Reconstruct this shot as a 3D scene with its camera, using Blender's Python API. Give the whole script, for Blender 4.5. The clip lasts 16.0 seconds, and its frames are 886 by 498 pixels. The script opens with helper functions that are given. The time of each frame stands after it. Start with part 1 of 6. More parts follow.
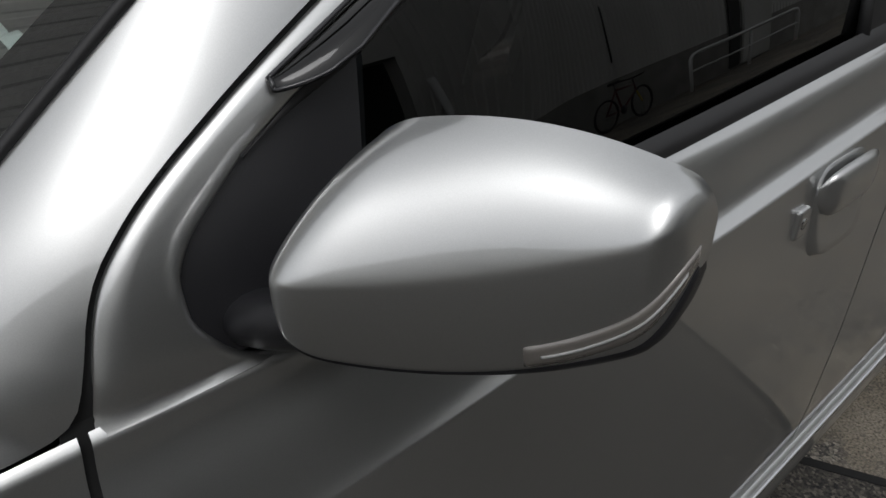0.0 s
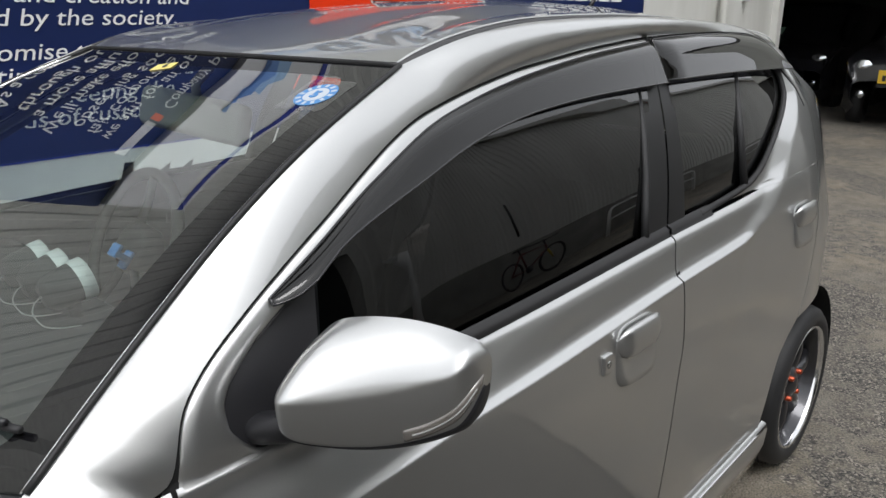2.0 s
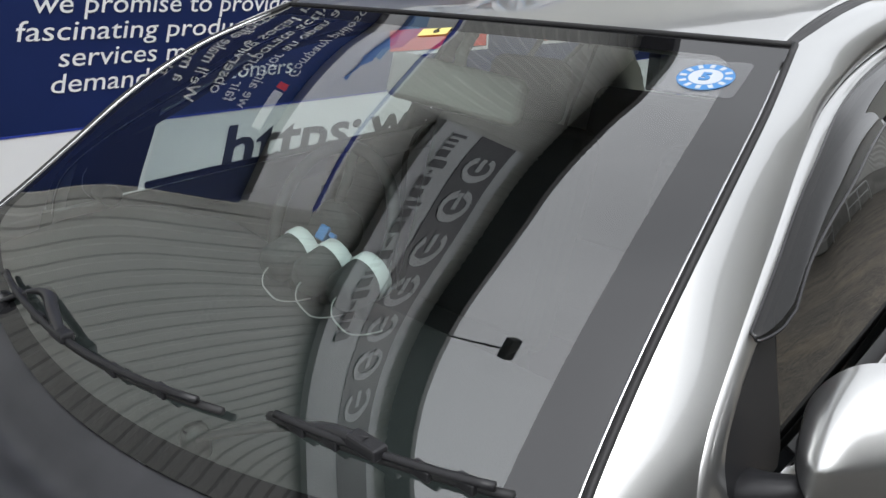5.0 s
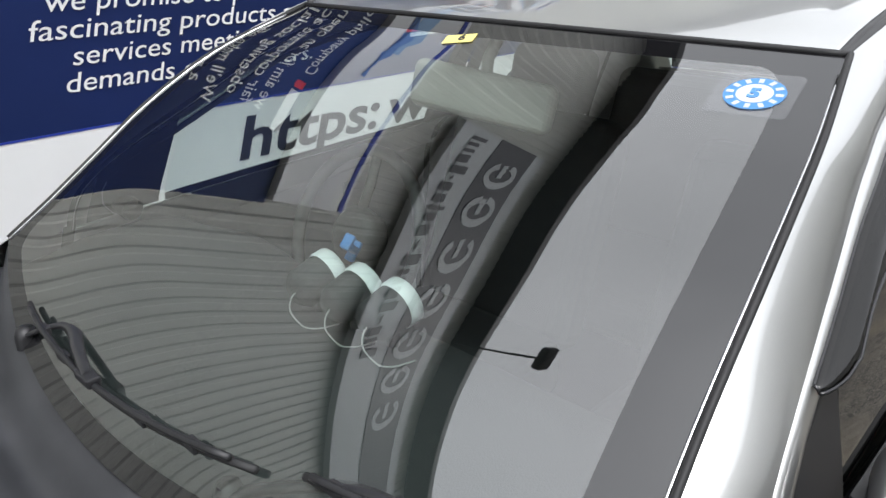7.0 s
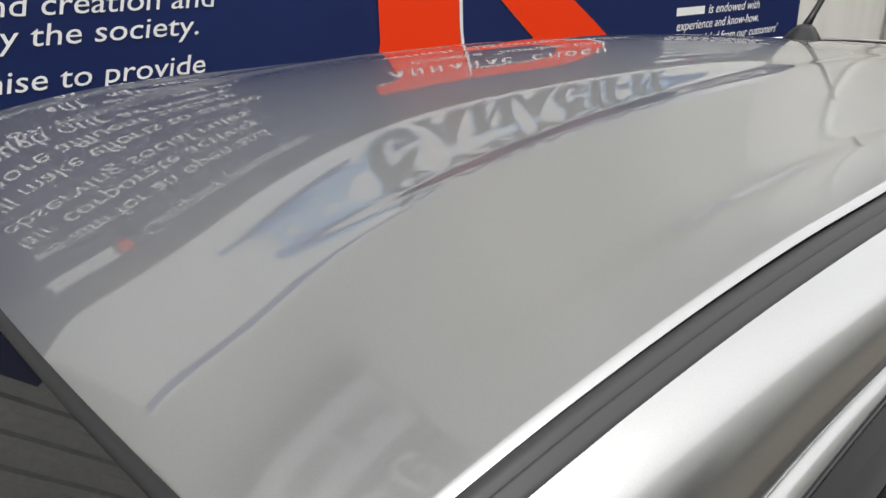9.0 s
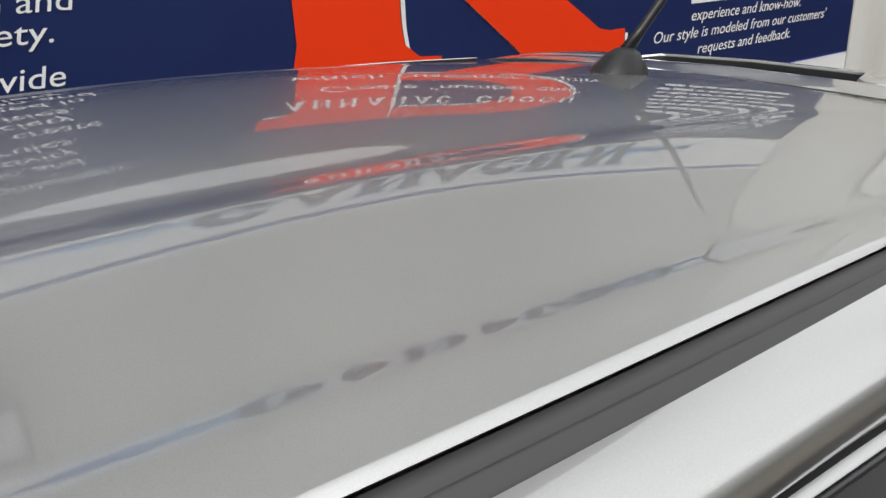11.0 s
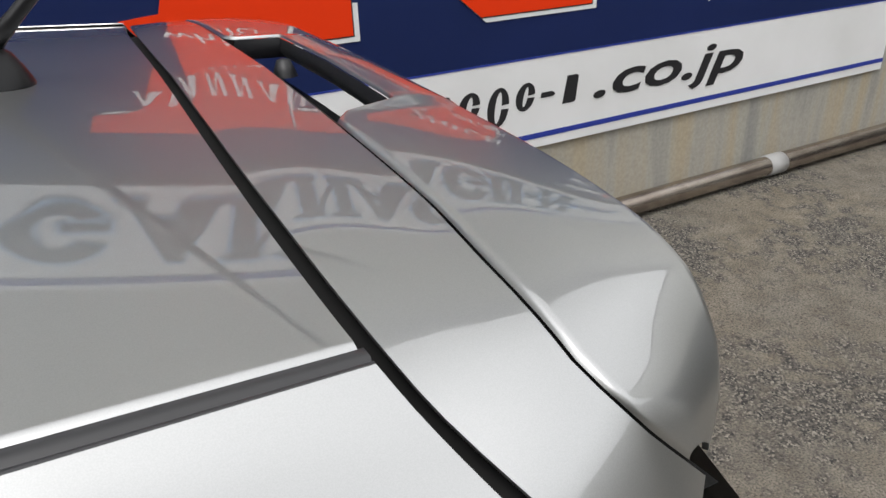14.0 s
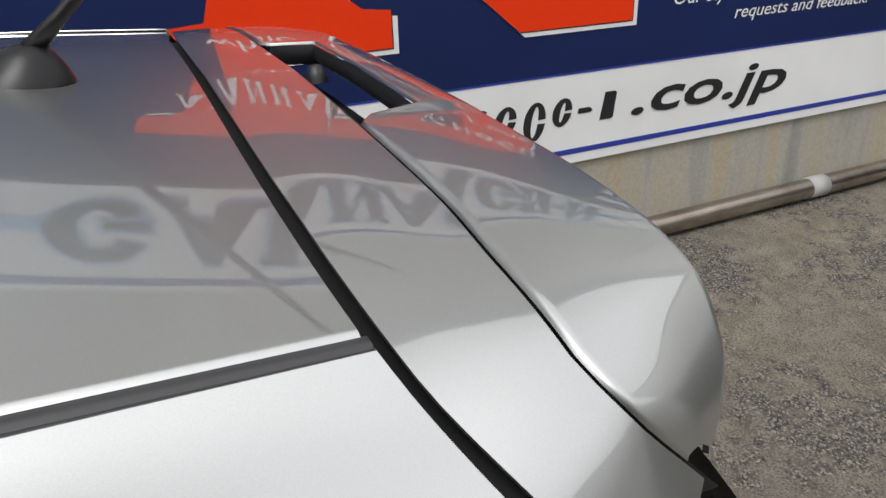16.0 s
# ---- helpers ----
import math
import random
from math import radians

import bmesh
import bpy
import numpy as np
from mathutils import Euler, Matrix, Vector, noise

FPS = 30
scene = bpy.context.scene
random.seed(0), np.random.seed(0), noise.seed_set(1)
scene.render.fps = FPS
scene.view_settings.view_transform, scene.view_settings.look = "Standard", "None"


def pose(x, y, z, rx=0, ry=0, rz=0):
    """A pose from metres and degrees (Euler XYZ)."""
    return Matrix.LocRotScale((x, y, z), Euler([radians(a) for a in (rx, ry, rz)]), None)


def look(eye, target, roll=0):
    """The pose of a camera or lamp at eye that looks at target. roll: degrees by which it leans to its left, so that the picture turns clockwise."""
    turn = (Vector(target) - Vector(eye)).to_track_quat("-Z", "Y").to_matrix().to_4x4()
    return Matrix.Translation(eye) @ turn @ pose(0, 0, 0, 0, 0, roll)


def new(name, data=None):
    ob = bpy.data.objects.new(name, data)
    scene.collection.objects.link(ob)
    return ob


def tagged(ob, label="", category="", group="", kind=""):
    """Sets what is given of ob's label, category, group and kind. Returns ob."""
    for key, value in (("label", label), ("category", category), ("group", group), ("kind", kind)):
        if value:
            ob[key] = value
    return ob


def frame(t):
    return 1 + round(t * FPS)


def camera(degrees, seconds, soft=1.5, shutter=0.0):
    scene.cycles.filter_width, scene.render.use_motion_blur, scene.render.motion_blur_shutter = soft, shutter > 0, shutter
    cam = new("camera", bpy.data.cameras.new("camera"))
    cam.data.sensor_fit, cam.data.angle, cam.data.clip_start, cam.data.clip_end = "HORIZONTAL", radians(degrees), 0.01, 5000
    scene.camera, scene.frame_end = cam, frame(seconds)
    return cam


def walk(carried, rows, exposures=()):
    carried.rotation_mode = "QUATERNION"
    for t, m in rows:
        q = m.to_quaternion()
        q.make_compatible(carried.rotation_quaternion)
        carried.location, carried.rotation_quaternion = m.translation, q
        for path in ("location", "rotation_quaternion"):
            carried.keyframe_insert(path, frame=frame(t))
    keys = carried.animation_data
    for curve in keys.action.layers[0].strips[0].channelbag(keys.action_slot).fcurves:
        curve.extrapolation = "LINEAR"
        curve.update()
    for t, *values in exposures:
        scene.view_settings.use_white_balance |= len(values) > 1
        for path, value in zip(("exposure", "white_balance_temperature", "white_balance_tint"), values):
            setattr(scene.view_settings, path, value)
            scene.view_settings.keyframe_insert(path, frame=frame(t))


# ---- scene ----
cam = camera(61.73, 16.0, soft=1.5)
EXPOSURES = [(t, e, k, 10) for t, e, k in ((0, 0.3, 6350), (1, 0.5, 6400), (1.5, 0.95, 6350), (2, 1.2, 6350), (4, 1.35, 6250), (4.5, 1.25, 6300), (7, 1.65, 6300), (7.5, 1.65, 6300), (8.5, 1.38, 6450), (9, 1.38, 6600), (11, 1.3, 6550), (16, 1.2, 6500))]

PATH = [
    (0, (0.333, -1.011, 1.238), 47.31, -29.71, 0.18),
    (0.5, (0.325, -1.037, 1.274), 46.83, -28.56, -0.29),
    (1, (0.252, -1.108, 1.344), 43.41, -23.01, -0.21),
    (1.5, (0.166, -1.219, 1.406), 42.08, -18.30, -0.33),
    (2, (0.096, -1.301, 1.415), 42.13, -17.40, -0.06),
    (2.5, (0.087, -1.310, 1.418), 42.18, -17.26, -0.08),
    (3, (0.077, -1.296, 1.416), 41.73, -17.14, 0.33),
    (3.5, (0.027, -1.238, 1.423), 43.44, -17.43, 0.95),
    (4, (-0.060, -1.062, 1.421), 46.53, -18.19, 1.25),
    (4.5, (-0.113, -0.878, 1.410), 42.51, -19.02, 2.46),
    (7, (-0.077, -0.771, 1.468), 43.41, -22.65, 0.13),
    (7.5, (0.158, -0.747, 1.507), 45.42, -20.71, -0.34),
    (8, (0.377, -0.720, 1.534), 48.13, -20.16, -1.25),
    (8.5, (0.602, -0.681, 1.546), 49.10, -20.51, -1.20),
    (9, (0.797, -0.666, 1.543), 50.58, -20.23, -1.63),
    (9.2, (0.880, -0.666, 1.540), 51.96, -19.98, -1.37),
    (11.3, (1.624, -0.648, 1.555), 58.24, -21.42, -3.00),
    (11.8, (1.809, -0.686, 1.562), 59.90, -21.58, -2.64),
    (12, (1.868, -0.678, 1.555), 59.56, -21.90, -2.04),
    (12.5, (2.044, -0.646, 1.545), 60.21, -23.52, -1.53),
    (13, (2.143, -0.647, 1.542), 59.87, -24.40, -1.91),
    (13.5, (2.213, -0.682, 1.544), 61.80, -25.88, -1.62),
    (14, (2.245, -0.686, 1.543), 64.09, -26.34, -2.20),
    (14.5, (2.254, -0.687, 1.542), 65.89, -25.58, -2.39),
    (15, (2.254, -0.699, 1.541), 66.86, -25.06, -2.28),
    (15.5, (2.254, -0.704, 1.540), 67.19, -25.06, -2.15),
    (16, (2.252, -0.701, 1.538), 67.08, -25.14, -1.69),
]


def aim(e, yaw, pitch, roll):
    a, b = radians(yaw), radians(pitch)
    return look(e, Vector(e) + Vector((math.cos(b) * math.cos(a), math.cos(b) * math.sin(a), math.sin(b))), roll)


walk(cam, [(t, aim(e, ya, pi, ro)) for t, e, ya, pi, ro in PATH], EXPOSURES)

# world: an overcast sky, and one weak wide sun
world = bpy.data.worlds.new("sky")
scene.world = world
world.use_nodes = True
wn, wl = world.node_tree.nodes, world.node_tree.links
sky = wn.new("ShaderNodeTexSky")
sky.sky_type, sky.sun_disc = "NISHITA", False
sky.sun_elevation, sky.sun_rotation = radians(58), radians(215)
sky.air_density, sky.dust_density = 1.0, 4.0
grey = wn.new("ShaderNodeHueSaturation")
grey.inputs["Saturation"].default_value = 0.25
wl.new(sky.outputs["Color"], grey.inputs["Color"])
# an even cloud cover
way, parts, lift, puff, soft_, cover = (wn.new("ShaderNode" + k) for k in ("TexCoord", "SeparateXYZ", "MapRange", "TexNoise", "MapRange", "Mix"))
wl.new(way.outputs["Generated"], parts.inputs[0])
wl.new(parts.outputs["Z"], lift.inputs["Value"])
lift.inputs["To Min"].default_value, lift.inputs["To Max"].default_value = 3.4, 4.2
puff.inputs["Scale"].default_value, puff.inputs["Detail"].default_value = 2.2, 5.0
wl.new(way.outputs["Generated"], puff.inputs["Vector"])
soft_.inputs["From Min"].default_value, soft_.inputs["From Max"].default_value = 0.3, 0.7
soft_.inputs["To Min"].default_value, soft_.inputs["To Max"].default_value = 0.88, 1.12
wl.new(puff.outputs["Fac"], soft_.inputs["Value"])
cloud = wn.new("ShaderNodeMath")
cloud.operation = "MULTIPLY"
wl.new(lift.outputs["Result"], cloud.inputs[0])
wl.new(soft_.outputs["Result"], cloud.inputs[1])
cover.data_type = "RGBA"
cover.inputs[0].default_value = 0.7
wl.new(grey.outputs["Color"], cover.inputs[6])
wl.new(cloud.outputs[0], cover.inputs[7])
wl.new(cover.outputs[2], wn["Background"].inputs["Color"])
wn["Background"].inputs["Strength"].default_value = 0.15
sun = new("sun", bpy.data.lights.new("sun", "SUN"))
sun.data.energy, sun.data.angle, sun.data.color = 0.5, radians(25), (1.0, 0.985, 0.97)
sun.matrix_world = look((0, 0, 10), (0 + 3.0, 4.0, 0))


# ---- materials ----
def material(name, color, rough=0.5, metal=0.0, coat=0.0, coat_rough=0.03, spec=0.5):
    m = bpy.data.materials.new(name)
    m.use_nodes = True
    b = m.node_tree.nodes["Principled BSDF"]
    b.inputs["Base Color"].default_value = (*color, 1)
    b.inputs["Roughness"].default_value = rough
    b.inputs["Metallic"].default_value = metal
    b.inputs["Coat Weight"].default_value = coat
    b.inputs["Coat Roughness"].default_value = coat_rough
    b.inputs["Specular IOR Level"].default_value = spec
    return m


def noise_node(m, scale, detail=4.0, coords="Object", stretch=(1, 1, 1)):
    n, l = m.node_tree.nodes, m.node_tree.links
    tc, mp, no = n.new("ShaderNodeTexCoord"), n.new("ShaderNodeMapping"), n.new("ShaderNodeTexNoise")
    mp.inputs["Scale"].default_value = stretch
    no.inputs["Scale"].default_value, no.inputs["Detail"].default_value = scale, detail
    l.new(tc.outputs[coords], mp.inputs["Vector"])
    l.new(mp.outputs["Vector"], no.inputs["Vector"])
    return no.outputs["Fac"]


def ramp(m, fac, stops):
    r = m.node_tree.nodes.new("ShaderNodeValToRGB")
    m.node_tree.links.new(fac, r.inputs["Fac"])
    while len(r.color_ramp.elements) < len(stops):
        r.color_ramp.elements.new(0.5)
    for e, (p, c) in zip(r.color_ramp.elements, stops):
        e.position, e.color = p, (*c, 1)
    return r.outputs["Color"]


def mixed(m, a, b, fac, mode="MULTIPLY"):
    x = m.node_tree.nodes.new("ShaderNodeMix")
    x.data_type, x.blend_type = "RGBA", mode
    l = m.node_tree.links
    for sock, v in ((x.inputs[6], a), (x.inputs[7], b), (x.inputs[0], fac)):
        if hasattr(v, "is_linked"):
            l.new(v, sock)
        else:
            sock.default_value = v if isinstance(v, (int, float)) else (*v, 1)
    return x.outputs[2]


def to(m, out, name):
    m.node_tree.links.new(out, m.node_tree.nodes["Principled BSDF"].inputs[name])


def relief(m, fac, strength, distance):
    b = m.node_tree.nodes.new("ShaderNodeBump")
    b.inputs["Strength"].default_value, b.inputs["Distance"].default_value = strength, distance
    m.node_tree.links.new(fac, b.inputs["Height"])
    to(m, b.outputs["Normal"], "Normal")


def rough_by(m, fac, lo, hi):
    r = m.node_tree.nodes.new("ShaderNodeMapRange")
    r.inputs["To Min"].default_value, r.inputs["To Max"].default_value = lo, hi
    m.node_tree.links.new(fac, r.inputs["Value"])
    to(m, r.outputs["Result"], "Roughness")


def glass(name, tint, base=0.09, rough=0.0, gloss=(1, 1, 1), power=3.6):
    """A thin pane: what lies behind it, tinted, and a mirror image by Fresnel."""
    m = bpy.data.materials.new(name)
    m.use_nodes = True
    n, l = m.node_tree.nodes, m.node_tree.links
    n.remove(n["Principled BSDF"])
    tr, gl, lw, pw, ma, mx = (n.new("ShaderNode" + k) for k in ("BsdfTransparent", "BsdfGlossy", "LayerWeight", "Math", "Math", "MixShader"))
    tr.inputs["Color"].default_value = (*tint, 1)
    gl.inputs["Color"].default_value = (*gloss, 1)
    gl.inputs["Roughness"].default_value = rough
    lw.inputs["Blend"].default_value = 0.5
    pw.operation, ma.operation = "POWER", "MULTIPLY_ADD"
    pw.inputs[1].default_value = power
    ma.inputs[1].default_value, ma.inputs[2].default_value = 1 - base, base
    l.new(lw.outputs["Facing"], pw.inputs[0])
    l.new(pw.outputs[0], ma.inputs[0])
    l.new(ma.outputs[0], mx.inputs[0])
    l.new(tr.outputs[0], mx.inputs[1])
    l.new(gl.outputs[0], mx.inputs[2])
    l.new(mx.outputs[0], n["Material Output"].inputs["Surface"])
    return m


SILVER = material("silver_paint", (0.52, 0.525, 0.52), 0.34, 0.95, 1.0, 0.0)
SILVER.node_tree.nodes["Principled BSDF"].inputs["Coat IOR"].default_value = 1.95
rough_by(SILVER, noise_node(SILVER, 6, 5), 0.325, 0.36)
flake = ramp(SILVER, noise_node(SILVER, 1800, 1), [(0.35, (0.50, 0.505, 0.50)), (0.65, (0.535, 0.54, 0.535))])
to(SILVER, mixed(SILVER, flake, ramp(SILVER, noise_node(SILVER, 3.5, 5), [(0.3, (0.95, 0.95, 0.95)), (0.7, (1, 1, 1))]), 1.0), "Base Color")
BLACK_TRIM = material("black_trim_plastic", (0.013, 0.013, 0.015), 0.42)
relief(BLACK_TRIM, noise_node(BLACK_TRIM, 900, 2), 0.25, 0.0006)
COWL = material("weathered_cowl_plastic", (0.03, 0.031, 0.035), 0.5)
to(COWL, ramp(COWL, noise_node(COWL, 9, 6), [(0.3, (0.019, 0.020, 0.023)), (0.7, (0.040, 0.041, 0.046))]), "Base Color")
relief(COWL, noise_node(COWL, 700, 3), 0.3, 0.0008)
TAPE = material("black_pillar_tape", (0.012, 0.012, 0.013), 0.33, spec=0.35)
RUBBER = material("black_rubber", (0.014, 0.014, 0.015), 0.6)
MOULD = material("roof_moulding_rubber", (0.035, 0.035, 0.037), 0.5)
rough_by(MOULD, noise_node(MOULD, 25, 5, stretch=(0.3, 3, 3)), 0.38, 0.62)
GLOSS_BLACK = material("black_gloss_tape", (0.012, 0.012, 0.014), 0.2, 0, 0.3, 0.1)
GAP = material("shut_line_dark", (0.006, 0.006, 0.006), 0.9)
CHROME = material("chrome", (0.75, 0.75, 0.76), 0.12, 1.0)
RIM_DARK = material("dark_wheel_metal", (0.045, 0.045, 0.05), 0.3, 0.7, 0.5)
NUT = material("orange_anodised_nut", (0.42, 0.07, 0.025), 0.35, 0.5)
INTERIOR = material("dark_grey_cabin_plastic", (0.03, 0.03, 0.033), 0.65)
relief(INTERIOR, noise_node(INTERIOR, 400, 3), 0.4, 0.0015)
FABRIC = material("charcoal_seat_fabric", (0.035, 0.035, 0.04), 0.9)
relief(FABRIC, noise_node(FABRIC, 600, 2), 0.5, 0.001)
HEADLINER = material("grey_headliner", (0.30, 0.29, 0.27), 0.9)
WINDSCREEN = glass("windscreen_glass", (0.70, 0.79, 0.75), 0.175)
TINTED = glass("dark_tinted_glass", (0.05, 0.052, 0.055), 0.048)
CLEAR_SIDE = glass("clear_side_glass", (0.95, 0.98, 0.97), 0.05)
SMOKE = glass("smoked_acrylic", (0.05, 0.049, 0.053), 0.04, power=4.0)
LAMP_LENS = material("clear_lamp_lens", (0.20, 0.185, 0.17), 0.15, 0.3, 1.0, 0.03)
WHITE_PLASTIC = material("white_plastic", (0.75, 0.76, 0.78), 0.35)
BLUE_TAG = material("blue_tag_plastic", (0.05, 0.26, 0.68), 0.4)
STICKER_BLUE = material("blue_sticker_paper", (0.06, 0.22, 0.50), 0.5)
STICKER_WHITE = material("white_sticker_paper", (0.50, 0.54, 0.58), 0.5)
YELLOW_TAG = material("yellow_sticker_paper", (0.75, 0.65, 0.22), 0.5)
BLACK_INK = material("black_ink", (0.015, 0.015, 0.018), 0.5)
NAVY = material("navy_banner_film", (0.010, 0.020, 0.085), 0.45, spec=0.18)
to(NAVY, ramp(NAVY, noise_node(NAVY, 1.7, 5), [(0.3, (0.0095, 0.019, 0.078)), (0.7, (0.0115, 0.022, 0.094))]), "Base Color")
BRIGHT_BLUE = material("blue_banner_line", (0.03, 0.05, 0.30), 0.45, spec=0.18)
BANNER_RED = material("orange_red_banner_film", (0.78, 0.042, 0.006), 0.45, spec=0.15)
BANNER_WHITE = material("white_banner_film", (0.78, 0.79, 0.80), 0.45, spec=0.18)
to(BANNER_WHITE, ramp(BANNER_WHITE, noise_node(BANNER_WHITE, 2.3, 6), [(0.3, (0.72, 0.73, 0.73)), (0.7, (0.80, 0.81, 0.82))]), "Base Color")
SIGN_BLUE = material("pale_blue_sign_film", (0.12, 0.26, 0.58), 0.4)
SIGN_SKY = material("light_blue_sign_film", (0.30, 0.48, 0.72), 0.4)
SIGN_LETTER = material("grey_letter_film", (0.05, 0.05, 0.05), 0.4)
SIGN_GREY = material("grey_sign_film", (0.42, 0.44, 0.45), 0.4)
SIGN_DARK = material("charcoal_sign_film", (0.03, 0.03, 0.035), 0.4)
FRAME_BLACK = material("dark_eave_metal", (0.018, 0.017, 0.016), 0.6)
to(FRAME_BLACK, ramp(FRAME_BLACK, noise_node(FRAME_BLACK, 6, 5), [(0.3, (0.012, 0.012, 0.011)), (0.7, (0.032, 0.030, 0.027))]), "Base Color")

SIDING = material("grey_beige_ribbed_siding", (0.33, 0.33, 0.30), 0.5)
to(SIDING, mixed(SIDING, ramp(SIDING, noise_node(SIDING, 1.3, 6, stretch=(1, 1, 0.15)), [(0.3, (0.43, 0.435, 0.40)), (0.7, (0.55, 0.555, 0.515))]),
                 ramp(SIDING, noise_node(SIDING, 40, 4), [(0.35, (0.86, 0.86, 0.86)), (0.6, (1, 1, 1))]), 1.0), "Base Color")
WHITE_WALL = material("off_white_wall_paint", (0.62, 0.62, 0.58), 0.7)
to(WHITE_WALL, ramp(WHITE_WALL, noise_node(WHITE_WALL, 2.2, 6, stretch=(1, 1, 0.2)), [(0.3, (0.50, 0.50, 0.46)), (0.75, (0.68, 0.68, 0.65))]), "Base Color")
STAINED = material("stained_concrete_plinth", (0.3, 0.29, 0.25), 0.85)
streak = ramp(STAINED, noise_node(STAINED, 5.5, 5, stretch=(1, 1, 0.10)), [(0.25, (0.235, 0.245, 0.235)), (0.45, (0.40, 0.385, 0.34)), (0.60, (0.43, 0.37, 0.265)), (0.75, (0.36, 0.365, 0.345))])
to(STAINED, mixed(STAINED, streak, ramp(STAINED, noise_node(STAINED, 60, 5), [(0.3, (0.82, 0.82, 0.82)), (0.7, (1, 1, 1))]), 1.0), "Base Color")
relief(STAINED, noise_node(STAINED, 90, 4), 0.3, 0.002)
PIPE = material("weathered_steel_pipe", (0.40, 0.35, 0.31), 0.27, 0.95)
to(PIPE, ramp(PIPE, noise_node(PIPE, 7, 6), [(0.28, (0.30, 0.25, 0.21)), (0.5, (0.41, 0.355, 0.31)), (0.72, (0.50, 0.45, 0.40))]), "Base Color")
PIPE_BAND = material("grey_pipe_coupling", (0.36, 0.36, 0.355), 0.6)
RAIL_WHITE = material("white_rail_paint", (0.72, 0.73, 0.72), 0.4)
FAR_SIDING = material("pale_ribbed_siding", (0.6, 0.6, 0.57), 0.5)
to(FAR_SIDING, ramp(FAR_SIDING, noise_node(FAR_SIDING, 1.3, 6, stretch=(1, 1, 0.15)), [(0.3, (0.54, 0.54, 0.51)), (0.7, (0.66, 0.66, 0.63))]), "Base Color")
FAR_CONCRETE = material("grey_concrete_wall", (0.16, 0.16, 0.15), 0.9)
to(FAR_CONCRETE, ramp(FAR_CONCRETE, noise_node(FAR_CONCRETE, 2.5, 6), [(0.3, (0.20, 0.20, 0.18)), (0.7, (0.32, 0.31, 0.29))]), "Base Color")
# near-black put on every room face, so the bay and garage look dark
DARK_ROOM = material("near_black_room_faces", (0.05, 0.05, 0.048), 0.85)



def yard(name, skin, worn_at, deep):
    """Worn concrete: a cement skin, and dark and pale pebbles where it has gone."""
    m = material(name, skin[0], 0.9)
    big = ramp(m, noise_node(m, 0.9, 6), [(0.38, skin[0]), (0.62, skin[1])])
    mid = ramp(m, noise_node(m, 9, 6), [(0.35, (0.74, 0.72, 0.69)), (0.62, (1, 1, 1))])
    fine = ramp(m, noise_node(m, 150, 3), [(0.33, (0.42, 0.40, 0.37)), (0.48, (0.95, 0.95, 0.95)), (0.68, (1.42, 1.40, 1.35))])
    cement = mixed(m, mixed(m, big, mid, 1.0), fine, 1.0)
    pebble = m.node_tree.nodes.new("ShaderNodeTexVoronoi")
    pebble.inputs["Scale"].default_value = 150
    at = m.node_tree.nodes.new("ShaderNodeTexCoord")
    m.node_tree.links.new(at.outputs["Object"], pebble.inputs["Vector"])
    stones = ramp(m, mixed(m, pebble.outputs["Color"], noise_node(m, 80, 4), 0.35, "MIX"), [(0.28, tuple(0.028 * deep for _ in range(3))), (0.48, (0.085 * deep, 0.078 * deep, 0.068 * deep)), (0.62, (0.17 * deep, 0.155 * deep, 0.13 * deep)), (0.78, (0.34 * deep, 0.31 * deep, 0.26 * deep))])
    worn = ramp(m, mixed(m, noise_node(m, 1.6, 8), noise_node(m, 14, 6), 0.42, "MIX"), [(worn_at, (0, 0, 0)), (worn_at + 0.10, (1, 1, 1))])
    to(m, mixed(m, cement, stones, worn, "MIX"), "Base Color")
    relief(m, mixed(m, pebble.outputs["Distance"], noise_node(m, 60, 5), 0.5, "MIX"), 0.9, 0.008)
    return m


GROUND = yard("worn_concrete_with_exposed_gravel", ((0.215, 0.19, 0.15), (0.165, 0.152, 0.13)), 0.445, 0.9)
# slab tone set far below the yard's, so the doors mirror dark ground
DARK_SLAB = yard("darkened_worn_slab_with_gravel", ((0.050, 0.046, 0.039), (0.038, 0.036, 0.032)), 0.40, 0.40)


# ---- building helpers ----
def link_part(name, mesh, mats, parent=None, label=""):
    mesh.materials.clear()
    for m in mats if isinstance(mats, (list, tuple)) else [mats]:
        mesh.materials.append(m)
    ob = new(name, mesh)
    if parent is not None:
        ob.parent = parent
        ob.matrix_parent_inverse = BASE.get(parent.name, Matrix()).inverted()
        BASE[ob.name] = Matrix()
    if label:
        ob["label"] = label
    return ob


BASE = {}


def thing(name, place, label, category, group="", kind="", turn=0.0):
    """An Empty at a thing's base; its parts are given in world coordinates."""
    ob = new(name)
    ob.empty_display_size = 0.1
    ob.matrix_basis = pose(*place, 0, 0, turn)
    BASE[ob.name] = ob.matrix_basis.copy()
    return tagged(ob, label, category, group, kind)


def from_lists(name, verts, faces, mats, parent=None, label="", smooth=False):
    me = bpy.data.meshes.new(name)
    me.from_pydata([tuple(v) for v in verts], [], faces)
    me.validate()
    if smooth:
        me.polygons.foreach_set("use_smooth", [True] * len(me.polygons))
    return link_part(name, me, mats, parent, label)


def part(name, bm, mats, parent=None, label="", smooth=False):
    me = bpy.data.meshes.new(name)
    bm.normal_update()
    bm.to_mesh(me)
    bm.free()
    if smooth:
        me.polygons.foreach_set("use_smooth", [True] * len(me.polygons))
    return link_part(name, me, mats, parent, label)


